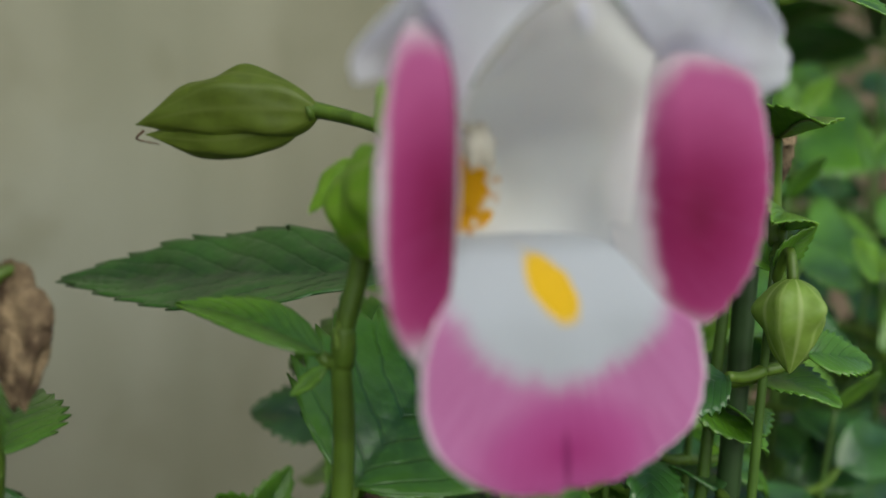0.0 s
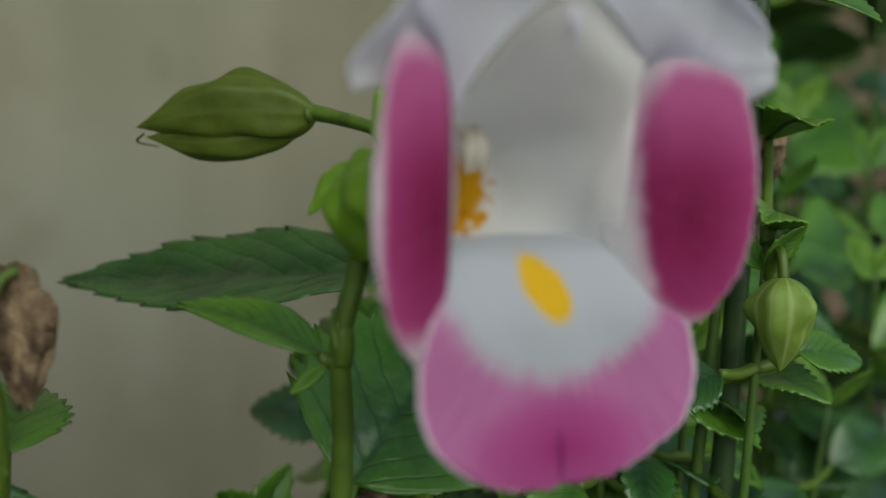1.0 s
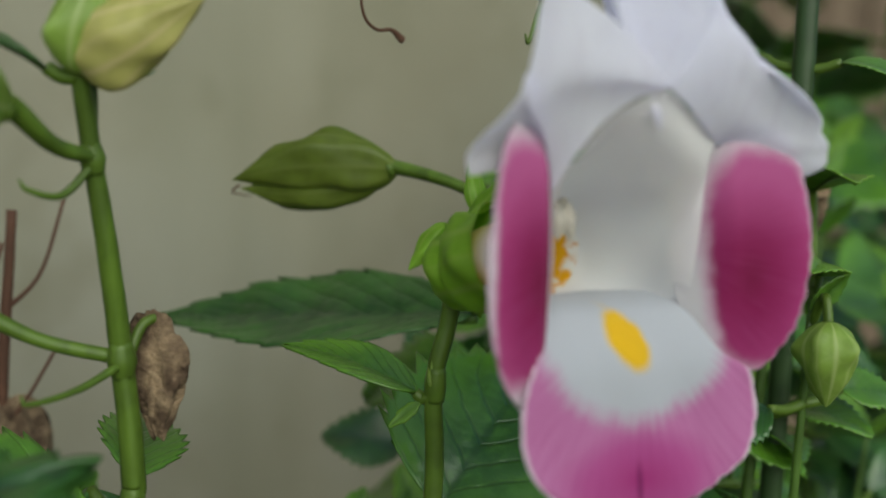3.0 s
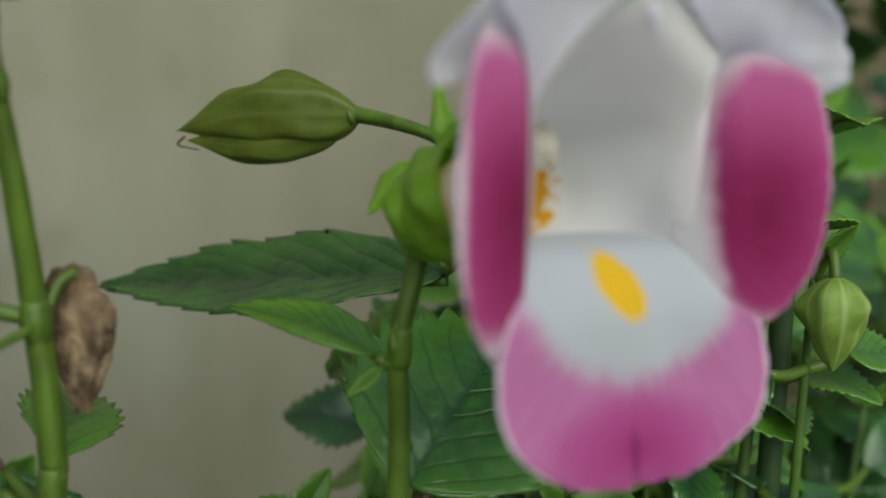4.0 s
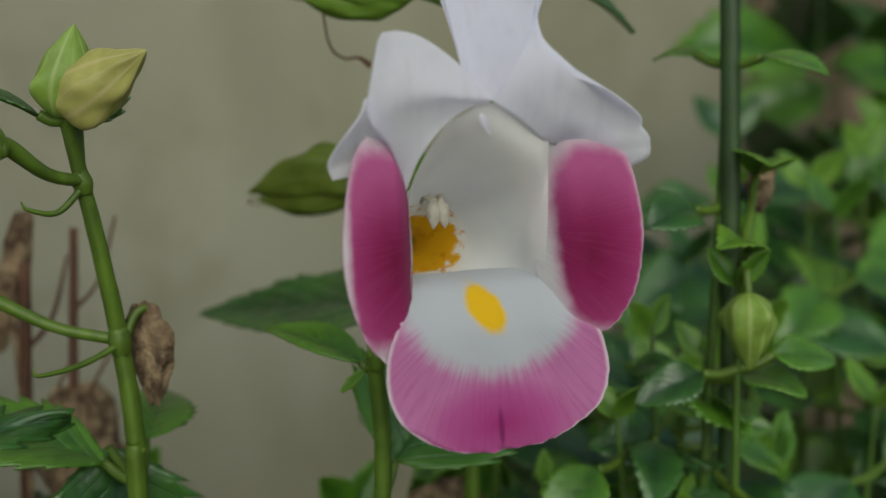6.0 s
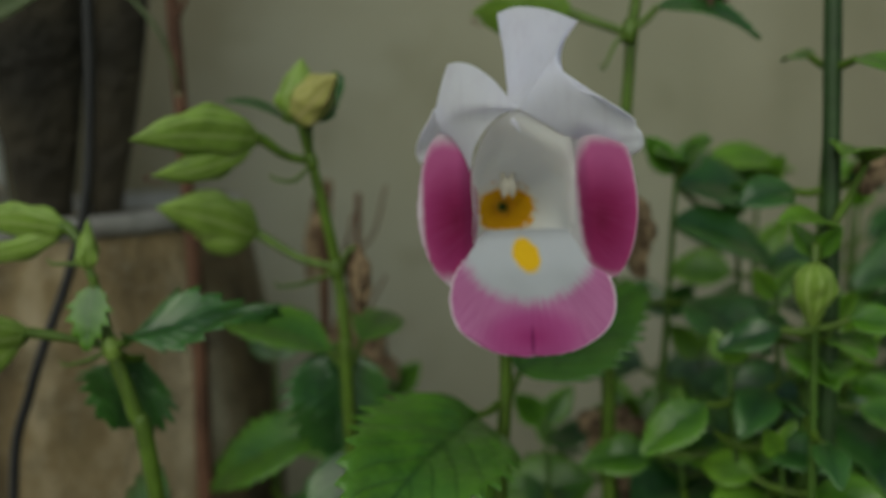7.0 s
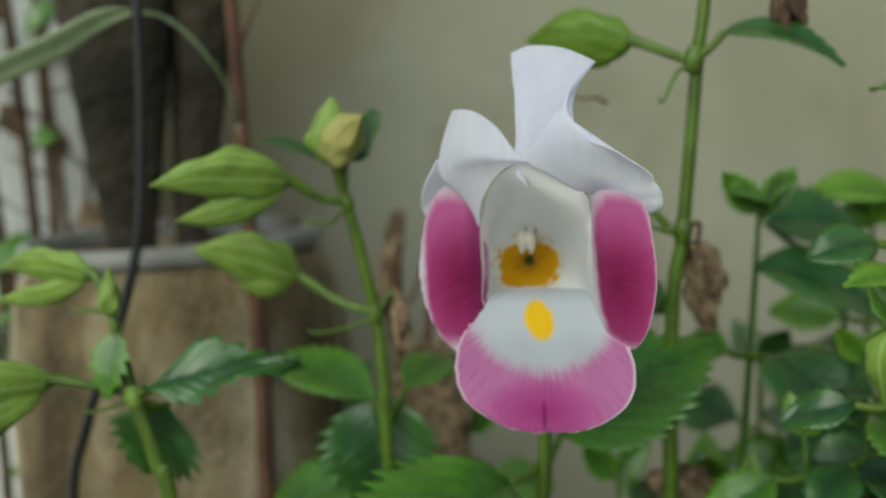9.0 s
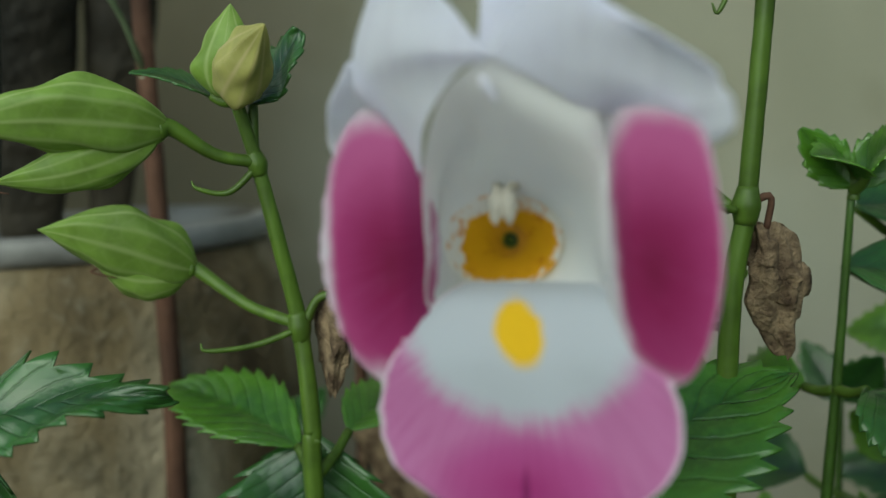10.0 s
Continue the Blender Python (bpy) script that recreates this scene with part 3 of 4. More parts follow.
flower_part("standing_petal", coons([(-2.0, -2.6, 18.9), (-1.3, -3.2, 19.0), NOTCH], [(-3.3, 3.8, 32.0), (-0.6, 4.3, 32.8), (3.4, 3.2, 32.1), (7.2, 1.0, 30.2)],
                                    [(-2.0, -2.6, 18.9), (-2.2, -0.4, 22.6), (-2.6, 2.0, 28), (-3.3, 3.8, 32.0)], [(x + 0.25, y + 0.12, z) for x, y, z in RIDGE], nu=34, nv=34, bulge=(0, 1.0, 0), crease=0.1, seed=4.0), PETAL)


def wing():
    """The flap beside the ridge: it runs up the ridge, narrows, and spreads into a ruffled tip with two folds."""
    g = coons([NOTCH, (2.2, -3.1, 17.5), (5.0, -2.1, 15.5), (8.0, -0.7, 14.4), (13.2, -3.0, 12.2)], [(7.2, 1.0, 30.2), (7.25, 1.1, 30.2), (7.3, 1.2, 30.1)],
              RIDGE, [(13.2, -3.0, 12.2), (15.0, -4.5, 13.5), (15.0, -4.8, 15.2), (14.2, -5.1, 16.9), (10.6, -5.2, 19.6), (6.4, -4.1, 21.6), (5.0, -2.2, 24.6), (5.5, -0.4, 27.4), (7.3, 1.2, 30.1)], nu=46, nv=64, bulge=(0, -0.9, 0.9), crease=0.04, seed=5.0)
    out = []
    for (x, y, z), (u, v) in zip(g.v, g.uv):
        k = max(0.0, (x - 6.0) / 8.5) ** 1.3
        a = z - (15.6 + 0.12 * (x - 9.0))
        y += k * (0.35 * math.exp(-(a / 0.7) ** 2) + 0.2 * math.exp(-((a + 1.9) / 0.5) ** 2))
        x -= k * 0.45 * math.exp(-(a / 0.6) ** 2)
        out.append((x, y, z))
    g.v = out
    return g


flower_part("upper_lip", wing(), PETAL)
flower_part("back_petal", coons([(-2.0, -1.6, 19.5), (2, 0.6, 19.6), (5.2, -2.0, 21.4)], [(-3.3, 4.0, 31.8), (-0.4, 6.6, 31.9), (4.0, 5.6, 31.0), (7.25, 1.2, 30.0)],
                                [(-2.0, -1.6, 19.5), (-2.2, 0.8, 24.4), (-3.3, 4.0, 31.8)], [(5.2, -2.0, 21.4), (4.5, -0.6, 25.0), (5.0, 1.0, 27.6), (7.25, 1.2, 30.0)], bulge=(0, 1.8, 0), crease=0.12, seed=5.0), PETAL)
funnel = [ring(-3.5, 8.4, 5.2, 4.75, 3.95, 0.2, 40), ring(-3.5, 9.6, 5.1, 4.1, 3.4, 0.15, 40), ring(-3.6, 10.6, 5.0, 3.0, 2.5, 0.1, 40), ring(-3.8, 11.5, 4.9, 1.7, 1.5, 0, 40), ring(-4.0, 12.8, 4.8, 0.8, 0.8, 0, 40), ring(-4.2, 14.0, 4.7, 0.1, 0.1, 0, 40)]
flower_part("throat_patch", Geo().grid(np.stack([curve(np.array(funnel)[:, k], 30) for k in range(40)], 1), [[(i / 29, k / 40) for k in range(40)] for i in range(30)], closed=True), THROAT, "ragged orange patch deep in the throat", 0.0)
flower_part("petal_fold", pod((-1.6, -3.3, 18.0), (-0.5, -2.9, 16.0), 0.42, 0.7, (1, 0, 0), 0.1, 0.45, steps=18, sides=18), PETAL, thick=0)
for x in (-4.3, -1.3):
    flower_part("stamen", tube([(0.5 * x - 1.4, 9.4, 9.4), (0.5 * x - 1.4, 7.6, 9.9), (-2.8 + 0.25 * (x + 2.8), 6.0, 9.4)], [0.32, 0.36, 0.42], 12, 20, seed=x), STAMEN, thick=0)
    flower_part("anther", pod((-2.8 + 0.2 * (x + 2.8), 6.2, 9.8), (-2.8 + 0.42 * (x + 2.8), 5.8, 6.7), 0.9, 0.8, (1, 0, 0), 0.1, 0.5, steps=16, sides=16), STAMEN, thick=0)
# the calyx that holds the tube, and its free tips
calyx = part("calyx", pod((2.8, 22.6, 248.4), (3.0, 13.0, 262.8), 4.5, 0.9, (0, 0.6, 1), 0.2, 0.38, seed=1.0, mouth=0.5), CALYX_BRIGHT, plant, "pale green ribbed calyx")
part("calyx_tip", pod((1.0, 22.0, 256.4), (-2.6, 23.4, 252.0), 1.5, 0.8, (0, 1, 0), 0.1), CALYX_BRIGHT, calyx)
part("calyx_tip", pod((2.6, 19.5, 257.0), (3.4, 21.6, 263.2), 1.3, 0.7, (1, 0, 0), 0.1), CALYX_BRIGHT, calyx)
part("calyx_tip", pod((3.4, 21.0, 251.5), (4.4, 20.4, 247.0), 1.4, 0.8, (1, 0, 0), 0.1), CALYX_BRIGHT, calyx)
part("calyx_cup", pod((2.2, 23.4, 251.4), (-0.4, 12.6, 255.0), 4.7, 0.98, (0, 0.2, 1), 0.07, 0.40, seed=3.0, mouth=0.93), CALYX_BRIGHT, calyx, "green ribbed cup round the white tube")
# leaves of this plant
small = leaf(plant, (0.4, 25.2, 239.2), (-4.2, 40.8, 241.6), (-0.35, -0.1, 0.95), 5.4, LEAF_MID, "leaf", "small glossy side leaf with a fine tip", (1.2, 23.9, 239.0), arch=0.07, fold=0.4, teeth=7, peak=0.38, bite=0.08)
leaf(plant, (0.4, 24.4, 238.4), (-1.9, 26.4, 235.8), (-0.5, -0.5, 0.7), 1.5, LEAF_LIGHT, "bract", "", teeth=3, steps=16, across=3)
for dx, dz in ((-0.5, 2.1), (0.1, 2.6), (0.6, 1.9)):
    part("young_tip", pod((0.7 + 0.2 * dx, 23.2, 240.0), (0.5 + dx, 23.2 + 0.3 * dx, 240.2 + dz), 0.35, 0.7, (0, 1, 0), 0.0, steps=10, sides=10), CALYX, plant)
leaf(plant, (4.6, 25.4, 226.0), (30.3, 33.4, 236.6), (-0.45, -0.55, 0.75), 24, LEAF_DEEP, "leaf", "broad glossy green leaf with toothed edges", (1.6, 24.2, 221.5), arch=0.06, fold=0.2, teeth=12, seed=3.0, peak=0.34)
leaf(plant, (-4.0, 20.0, 221.2), (-29.0, -9.0, 213.0), (0.15, -0.45, 0.9), 23, LEAF_VEINED, "leaf", "large bright green leaf with dark veins", (0.6, 24.0, 221.5), arch=0.07, fold=0.3, teeth=13, wave=0.4, peak=0.36)
leaf(plant, (4, 28, 188), (38, 16, 186), (0.1, -0.2, 1), 28, LEAF_DARK, "leaf", "", (0, 26, 185), arch=0.08, teeth=12, seed=2.0)
leaf(plant, (-4, 29, 176), (-34, 44, 180), (0, -0.2, 1), 26, LEAF_DARK, "leaf", "", (-1, 26, 172), arch=0.08, teeth=12, seed=5.0)

# ---- the plant with green buds ----
budding = thing("budding_plant", (-22, 41, 0), "slender green stem with swelling winged buds", "plant")
st = part("stem", tube([(-20, 42, -4), (-21, 41, 100), (-22.6, 39.5, 215.6), (-22.4, 39.5, 232), (-23.1, 40.0, 243.2), (-24.5, 39.2, 252.2), (-26.3, 38.4, 262), (-28.0, 37.0, 269.6)],
                         [1.8, 1.5, 1.15, 1.08, 1.0, 0.92, 0.82, 0.75], 14, 70, ribs=0.06), STEM, budding)
part("node", tube([(-23.0, 40, 241.5), (-23.1, 40, 243.2), (-23.3, 39.9, 245)], [1.0, 1.4, 1.0], 12, 8), STEM, st)
part("node", tube([(-26.1, 38.5, 260.6), (-26.3, 38.4, 262), (-26.6, 38.2, 263.4)], [0.85, 1.2, 0.8], 12, 8), STEM, st)
tb = part("bud", pod((-28.2, 36.8, 270.0), (-22.2, 26.6, 275.6), 3.9, 0.8, (-0.2, 0.3, 1), 0.25, 0.36, seed=2.0), BUD_CREAM, budding, "closed pointed bud, cream yellow with a green base")
part("sepal", pod((-28.7, 36.0, 269.0), (-27.0, 34.2, 278.8), 3.7, 0.6, (-1, 0, 0), 0.15, 0.4), CALYX, tb)
part("sepal", pod((-27.6, 36.2, 269.2), (-24.0, 31.0, 272.4), 2.0, 0.6, (0, 0, 1), 0.15, 0.4), CALYX, tb)
leaf(budding, (-26.3, 38.5, 268.5), (-20.6, 38.8, 276.2), (-0.6, -0.75, 0.5), 8.0, LEAF_DARK, "leaf", "small dark crinkled leaf", (-26.6, 38.2, 263.5), arch=-0.05, teeth=6, wave=1.0, steps=26, seed=1.0)
leaf(budding, (-30.5, 37.6, 269.6), (-39.5, 38.4, 272.6), (0.1, -0.3, 1), 4.6, LEAF_DARK, "leaf", "small dark crinkled leaf", (-28.0, 37.2, 269.0), arch=0.08, teeth=6, steps=26, seed=4.0)


def green_bud(parent, joint, base, tip, low, radius, sag=-1.0, mat=None):
    """A stalked, swollen calyx: a broad upper lip folded like a leaf, a narrower lower lip and a fine dry thread."""
    mat = mat or CALYX
    base, tip = np.array(base, float), np.array(tip, float)
    b = part("bud", pod(base, tip, radius * 0.92, 0.5, (0.1, -0.3, 1), 0.16, 0.36, bend=0.07, seed=joint[0], ruffle=0.05, steps=44, sides=50, blunt=True), mat, parent)
    low = np.array(low) + np.array([0, 0, 0.25 * radius])
    part("lower_lip", pod(base * 0.93 + tip * 0.07 - np.array([0, 0, 0.22 * radius]), low, radius * 0.6, 0.5, (0, -0.2, 1), 0.16, 0.40, bend=-0.07, seed=joint[1], ruffle=0.06, steps=40, blunt=True), mat, b)
    mid = (np.array(joint) + base) / 2 + np.array([0, 0, sag])
    part("bud_stalk", tube([joint, mid, base, base * 0.93 + tip * 0.07], [0.72, 0.68, 0.9, 1.3], 10, 18, ribs=0.05), STEM, b)
    d = unit(tip - base)
    part("thread", tube([low, low + d * 1.5 + [0.6, 0, -0.9], low + d * 1.0 + [3.0, 0, -1.6]], [0.16, 0.13, 0.08], 5, 12), TWIG, b)
    return b


def tendril(parent, joint, tip, lift):
    m = (np.array(joint) + np.array(tip)) / 2 + np.array([0, 0, lift])
    part("bract", tube([joint, m, tip, np.array(tip) + [-0.7, 0, 0.9]], [0.42, 0.36, 0.24, 0.1], 7, 18), STEM, parent)


green_bud(budding, (-26.4, 38.2, 262.2), (-34.3, 35.0, 266.2), (-54.0, 25.6, 266.8), (-51.5, 28.5, 261.0), 4.1)
green_bud(budding, (-23.3, 40.6, 243.4), (-35.8, 46.0, 249.6), (-52.6, 41.0, 255.4), (-46.6, 43.2, 249.6), 4.7)
tendril(budding, (-26.3, 38.2, 261.6), (-32.6, 36.8, 259.6), -1.6)
tendril(budding, (-23.2, 39.6, 243.0), (-33.0, 36.8, 241.6), -0.6)


def withered(name, parent, top, bottom, width, seed, mat=DRY, label="", deep=0.4, turn=0.0):
    """A crumpled dry petal or leaf: a sheet rolled up and creased."""
    top, bottom = np.array(top, float), np.array(bottom, float)
    rows, uvs = [], []
    for i in range(44):
        s = i / 43
        c = top + (bottom - top) * s
        w = width * (0.25 + math.sin(math.pi * min(1, s * 0.9 + 0.08)) ** 0.7) * (1 - 0.25 * s)
        row, uv = [], []
        for k in range(32):
            a = 2 * math.pi * k / 32
            r = 0.5 * w * (1 + 0.5 * wob((math.cos(a) * 2, math.sin(a) * 2, s * 3), 0.8, seed) + 0.26 * math.sin(3 * a + 3 * s + seed) + 0.16 * math.sin(7 * a + 2 * s + seed))
            across = r * math.cos(a) + 0.35 * w * wob((s * 7, 2, 1), 0.6, seed + 4)
            inward = deep * r * math.sin(a)
            row.append(c + np.array([across * math.cos(turn) - inward * math.sin(turn), across * math.sin(turn) + inward * math.cos(turn), (0.9 + 0.12 * w) * wob((a * 1.6, s * 9, 0), 1.0, seed)]))
            uv.append((s, k / 32))
        rows.append(row)
        uvs.append(uv)
    rows = [[rows[0][0] * 0 + top] * 32] + rows + [[bottom] * 32]
    uvs = [uvs[0]] + uvs + [uvs[-1]]
    return part(name, Geo().grid(rows, uvs, closed=True), mat, parent, label)


withered("dry_flower", budding, (-19.2, 40.2, 246.8), (-19.9, 39.6, 235.4), 4.3, 3.0, DRY, "shrivelled brown old flower at the joint", deep=0.4, turn=radians(-45))
part("dry_stalk", tube([(-22.4, 40, 243.6), (-21.0, 40.1, 246.2), (-19.4, 40.2, 246.8)], [0.6, 0.5, 0.5], 8, 10), STEM, budding)
leaf(budding, (-25, 44, 228), (-44, 58, 232.5), (-0.1, -0.4, 1), 12, LEAF_MID, "leaf", "", (-22.5, 40, 226), arch=0.08, teeth=10, seed=1.0)
leaf(budding, (-19, 46, 229), (-11.5, 58, 231.0), (0.1, -0.5, 1), 9, LEAF_MID, "leaf", "", (-22, 40, 226), arch=0.08, teeth=9, seed=2.0)
leaf(budding, (-23.6, 46, 229), (-25.4, 42, 209), (0.1, -1.0, -0.1), 19, LEAF_DARK, "leaf", "dark glossy leaf with toothed edges", (-22.4, 40, 226), arch=0.08, fold=0.2, wave=0.9, bite=0.4, teeth=9, seed=8.0, peak=0.45)
leaf(budding, (-27, 46, 213), (-48, 58, 200), (-0.3, -0.6, 0.8), 14, LEAF_MID, "leaf", "", (-22, 41, 210), arch=0.1, teeth=10, seed=9.0)
leaf(budding, (-24, 40, 211), (-25, 34, 196), (-0.3, -0.8, 0.5), 13, LEAF_DARK, "leaf", "", (-22, 40, 209), arch=0.1, teeth=10, seed=6.0)
leaf(budding, (-25, 44, 160), (-58, 52, 168), (0, -0.3, 1), 24, LEAF_DARK, "leaf", "", (-21, 41, 158), arch=0.1, seed=11.0)
leaf(budding, (-17, 44, 150), (14, 56, 158), (0, -0.3, 1), 24, LEAF_DARK, "leaf", "", (-21, 41, 148), arch=0.1, seed=12.0)

# ---- the lower plant beside it ----
low_plant = thing("budding_plant", (-46, 28, 0), "young green stem with two pale winged buds", "plant")
st = part("stem", tube([(-44, 30, -4), (-48, 28, 120), (-54.5, 25.2, 213), (-56.5, 25, 226), (-59.0, 25, 236.2), (-60.2, 25.2, 244.5), (-61.4, 25.6, 249.5)],
                         [1.8, 1.6, 1.35, 1.25, 1.1, 0.75, 0.65], 14, 60, ribs=0.06), STEM, low_plant)
part("node", tube([(-58.6, 25, 234.6), (-59.0, 25, 236.4), (-59.4, 25, 238)], [1.15, 1.55, 1.05], 12, 8), CALYX, st)
part("bud", pod((-61.4, 25.6, 248.4), (-60.6, 25.0, 256.0), 1.9, 0.9, (0, 1, 0), 0.25, 0.35), CALYX, low_plant, "tiny upright green bud")
green_bud(low_plant, (-61.0, 25.4, 250.2), (-63.8, 27.6, 254.6), (-79.0, 31.5, 255.8), (-81.0, 31.0, 250.6), 3.0, 0.4)
green_bud(low_plant, (-59.2, 24.8, 236.6), (-69.8, 23.8, 239.8), (-92.0, 16.5, 237.6), (-88.0, 17.0, 232.4), 4.3, 0.2)
leaf(low_plant, (-60.4, 25.0, 246.2), (-62.2, 23.0, 236.6), (-0.2, -1, 0.2), 6.0, LEAF_MID, "leaf", "", (-60.6, 25.2, 247.5), arch=0.05, bite=0.6, teeth=5, steps=26)
leaf(low_plant, (-57.0, 24.2, 237.4), (-33.6, 23.4, 240.2), (0.05, -0.5, 0.85), 9.6, LEAF_DARK, "leaf", "glossy dark leaf with a pale withered tip", (-58.6, 24.8, 236.6), arch=0.05, teeth=8, wave=1.2, peak=0.36, twist=0.6, bite=0.4)
leaf(low_plant, (-55.0, 29.0, 233.4), (-60.5, 34.0, 221.0), (0, -1, 0.35), 15, LEAF_DARK, "leaf", "dark glossy leaf hanging behind the stem", (-58.4, 25.4, 235.4), arch=0.06, fold=0.2, wave=0.8, bite=0.38, teeth=8, seed=4.0, peak=0.45)
tendril(low_plant, (-59.4, 24.6, 236.0), (-65.5, 23.5, 234.6), -0.4)
tendril(low_plant, (-61.4, 25.4, 249.0), (-66.2, 25.6, 249.6), 0.2)
leaf(low_plant, (-53, 30, 208), (-66, 44, 196), (0.1, -0.6, 0.8), 22, LEAF_DARK, "leaf", "", (-53, 26, 204), arch=0.08, teeth=10, seed=2.0)
leaf(low_plant, (-50, 30, 150), (-84, 38, 158), (0, -0.3, 1), 24, LEAF_DARK, "leaf", "", (-49, 28, 146), arch=0.1, seed=11.0)
leaf(low_plant, (-44, 28, 160), (-22, 10, 168), (0, -0.3, 1), 22, LEAF_DARK, "leaf", "", (-49, 28, 156), arch=0.1, seed=13.0)

# ---- the tall stem behind the bloom ----
tall = thing("tall_plant", (24, 36, 0), "tall green stem with a drooping leaf and old pods", "plant")
st = part("stem", tube([(22, 37, -4), (22, 36, 120), (23.4, 34, 230), (26.0, 33.8, 255.0), (27.4, 33.6, 268), (28.8, 33.5, 281.2), (30.4, 33.4, 293), (33.5, 33, 330), (36, 33, 372)],
                         [1.8, 1.5, 1.1, 0.98, 0.94, 0.92, 0.88, 0.8, 0.6], 14, 80, ribs=0.06), STEM, tall)
part("node", tube([(27.9, 33, 279), (28.1, 33, 281), (28.4, 33, 283)], [1.1, 1.6, 1.05], 12, 8), STEM, st)
part("node", tube([(25.8, 33.8, 253), (26.0, 33.8, 255.0), (26.2, 33.8, 257)], [1.15, 1.6, 1.1], 12, 8), STEM, st)
green_bud(tall, (27.7, 33.4, 280.8), (20.4, 39.0, 284.6), (3.8, 47.0, 285.6), (5.0, 46.5, 284.2), 4.2, 0.0, CALYX_MID)
green_bud(tall, (24.4, 34.4, 254.8), (20.6, 50.7, 259.4), (7.6, 69.5, 256.4), (8.4, 69.0, 255.2), 4.3, 0.8, CALYX_DARK)
leaf(tall, (32.4, 31.0, 284.8), (48.0, 26.0, 278.6), (-0.2, -0.5, 1), 7.2, LEAF_DARK, "leaf", "narrow dark leaf bent down at the tip", (28.6, 32.6, 281.4), arch=0.13, teeth=9, peak=0.36, seed=2.0)
tendril(tall, (27.6, 32.6, 280.4), (23.0, 31.8, 275.0), 1.4)
withered("dry_leaf", tall, (28.2, 34.4, 252.6), (31.0, 36.6, 238.0), 4.6, 7.0, DRY, "curled brown dead leaf")
part("dry_stalk", tube([(26, 33.8, 255), (28.6, 34.0, 255.8), (28.2, 34.4, 252.2)], [0.5, 0.4, 0.4], 6, 10), TWIG, tall)
tendril(tall, (24.6, 32.8, 254.6), (19.6, 31.6, 256.6), -0.2)
leaf(tall, (24.0, 40.0, 242.0), (5.0, 84.0, 236.0), (-0.35, -0.3, 0.85), 17, LEAF_DARK, "leaf", "long dark leaf", (25.4, 34.0, 248.0), arch=0.0, bite=0.08, teeth=11, seed=5.0, peak=0.4)
leaf(tall, (28, 36, 195), (62, 44, 198), (0, -0.4, 1), 26, LEAF_DARK, "leaf", "", (23, 35, 192), arch=0.1, seed=12.0)
leaf(tall, (33.5, 31, 330), (52, 24, 334), (0, -0.4, 1), 12, LEAF_DARK, "leaf", "", (33.5, 33, 328), arch=0.1, seed=14.0)
part("thread", tube([(9.0, 45.5, 283.6), (10.5, 46.5, 278.0), (13.0, 47, 276.2), (15.4, 47, 276.3), (17.2, 47, 275.2)], [0.16, 0.18, 0.2, 0.25, 0.5], 6, 20), TWIG, tall)
# dead seed head hanging beside it
head = thing("dead_flower_head", (41.5, 30, 284), "hanging dark brown dried flower head", "dead flower")
part("stalk", tube([(36.4, 33, 372), (39, 31, 330), (40.0, 30, 300), (40.6, 30, 291)], [0.7, 0.7, 0.8, 1.0], 8, 20), DRY, head)
for k in range(9):
    a = k * 2.4
    part("dry_scale", pod((40.6 + 0.5 * math.cos(a), 30 + 0.5 * math.sin(a), 291.5 - 0.4 * k), (41.6 + 2.6 * math.cos(a), 29.6 + 2.2 * math.sin(a), 287.0 - 0.45 * k), 1.2, 0.8, (0, 0.2, 1), 0.2, 0.6, seed=k, steps=14, sides=16), DRY_DARK, head)


# ---- undergrowth to the back ----
def bushy(base, top, seed, leaves, mats, size=22.0, label="leafy green plant with toothed leaves", reach=1.0, zmin=0.45):
    """A stem with pairs of leaves, each pair turned against the one below."""
    r = random.Random(seed)
    p = thing("leafy_plant", base, label, "plant", "plants along the wall")
    base, top = np.array(base, float), np.array(top, float)
    mid = (base + top) / 2 + np.array([r.uniform(-9, 9), r.uniform(-6, 6), 0])
    line = curve([base - [0, 0, 4], mid, top], 60)
    part("stem", tube(line[::6].tolist() + [top], [1.5, 1.2, 0.9, 0.4], 10, 40, ribs=0.05), STEM_DARK, p)
    turn = r.uniform(0, 3)
    for k in range(2):
        a = turn + 0.9 + k * math.pi
        d = np.array([math.cos(a), math.sin(a), 0.9])
        leaf(p, top - [0, 0, 1.5], top + d * size * 0.26, (0.6 * d[0] - 0.1, 0.4 * d[1] - 0.6, 0.8), size * 0.24, mats[-1], arch=-0.06, teeth=6, steps=22, across=5, seed=seed + k)
    for k in range(leaves):
        q = zmin + (1 - zmin) * (k // 2 + 0.4) / ((leaves + 1) // 2)
        o = line[min(int(q * 59), 59)]
        a = turn + (k // 2) * 1.45 + (k % 2) * math.pi + r.uniform(-0.3, 0.3)
        ln = size * r.uniform(0.75, 1.2) * (1.15 - 0.45 * q)
        d = np.array([math.cos(a), math.sin(a), r.uniform(-0.15, 0.35)])
        b = o + d * 5 * reach
        leaf(p, b, b + d * ln * reach + [0, 0, -ln * r.uniform(0.15, 0.6)], (0.5 * d[0] - 0.15, 0.4 * d[1] - 0.75, 0.8), ln * r.uniform(0.62, 0.8), r.choice(mats), petiole=o, arch=r.uniform(0.04, 0.12),
             teeth=10, seed=r.uniform(0, 9), steps=30, across=5, peak=r.uniform(0.36, 0.44), wave=r.uniform(0, 0.6))
    return p


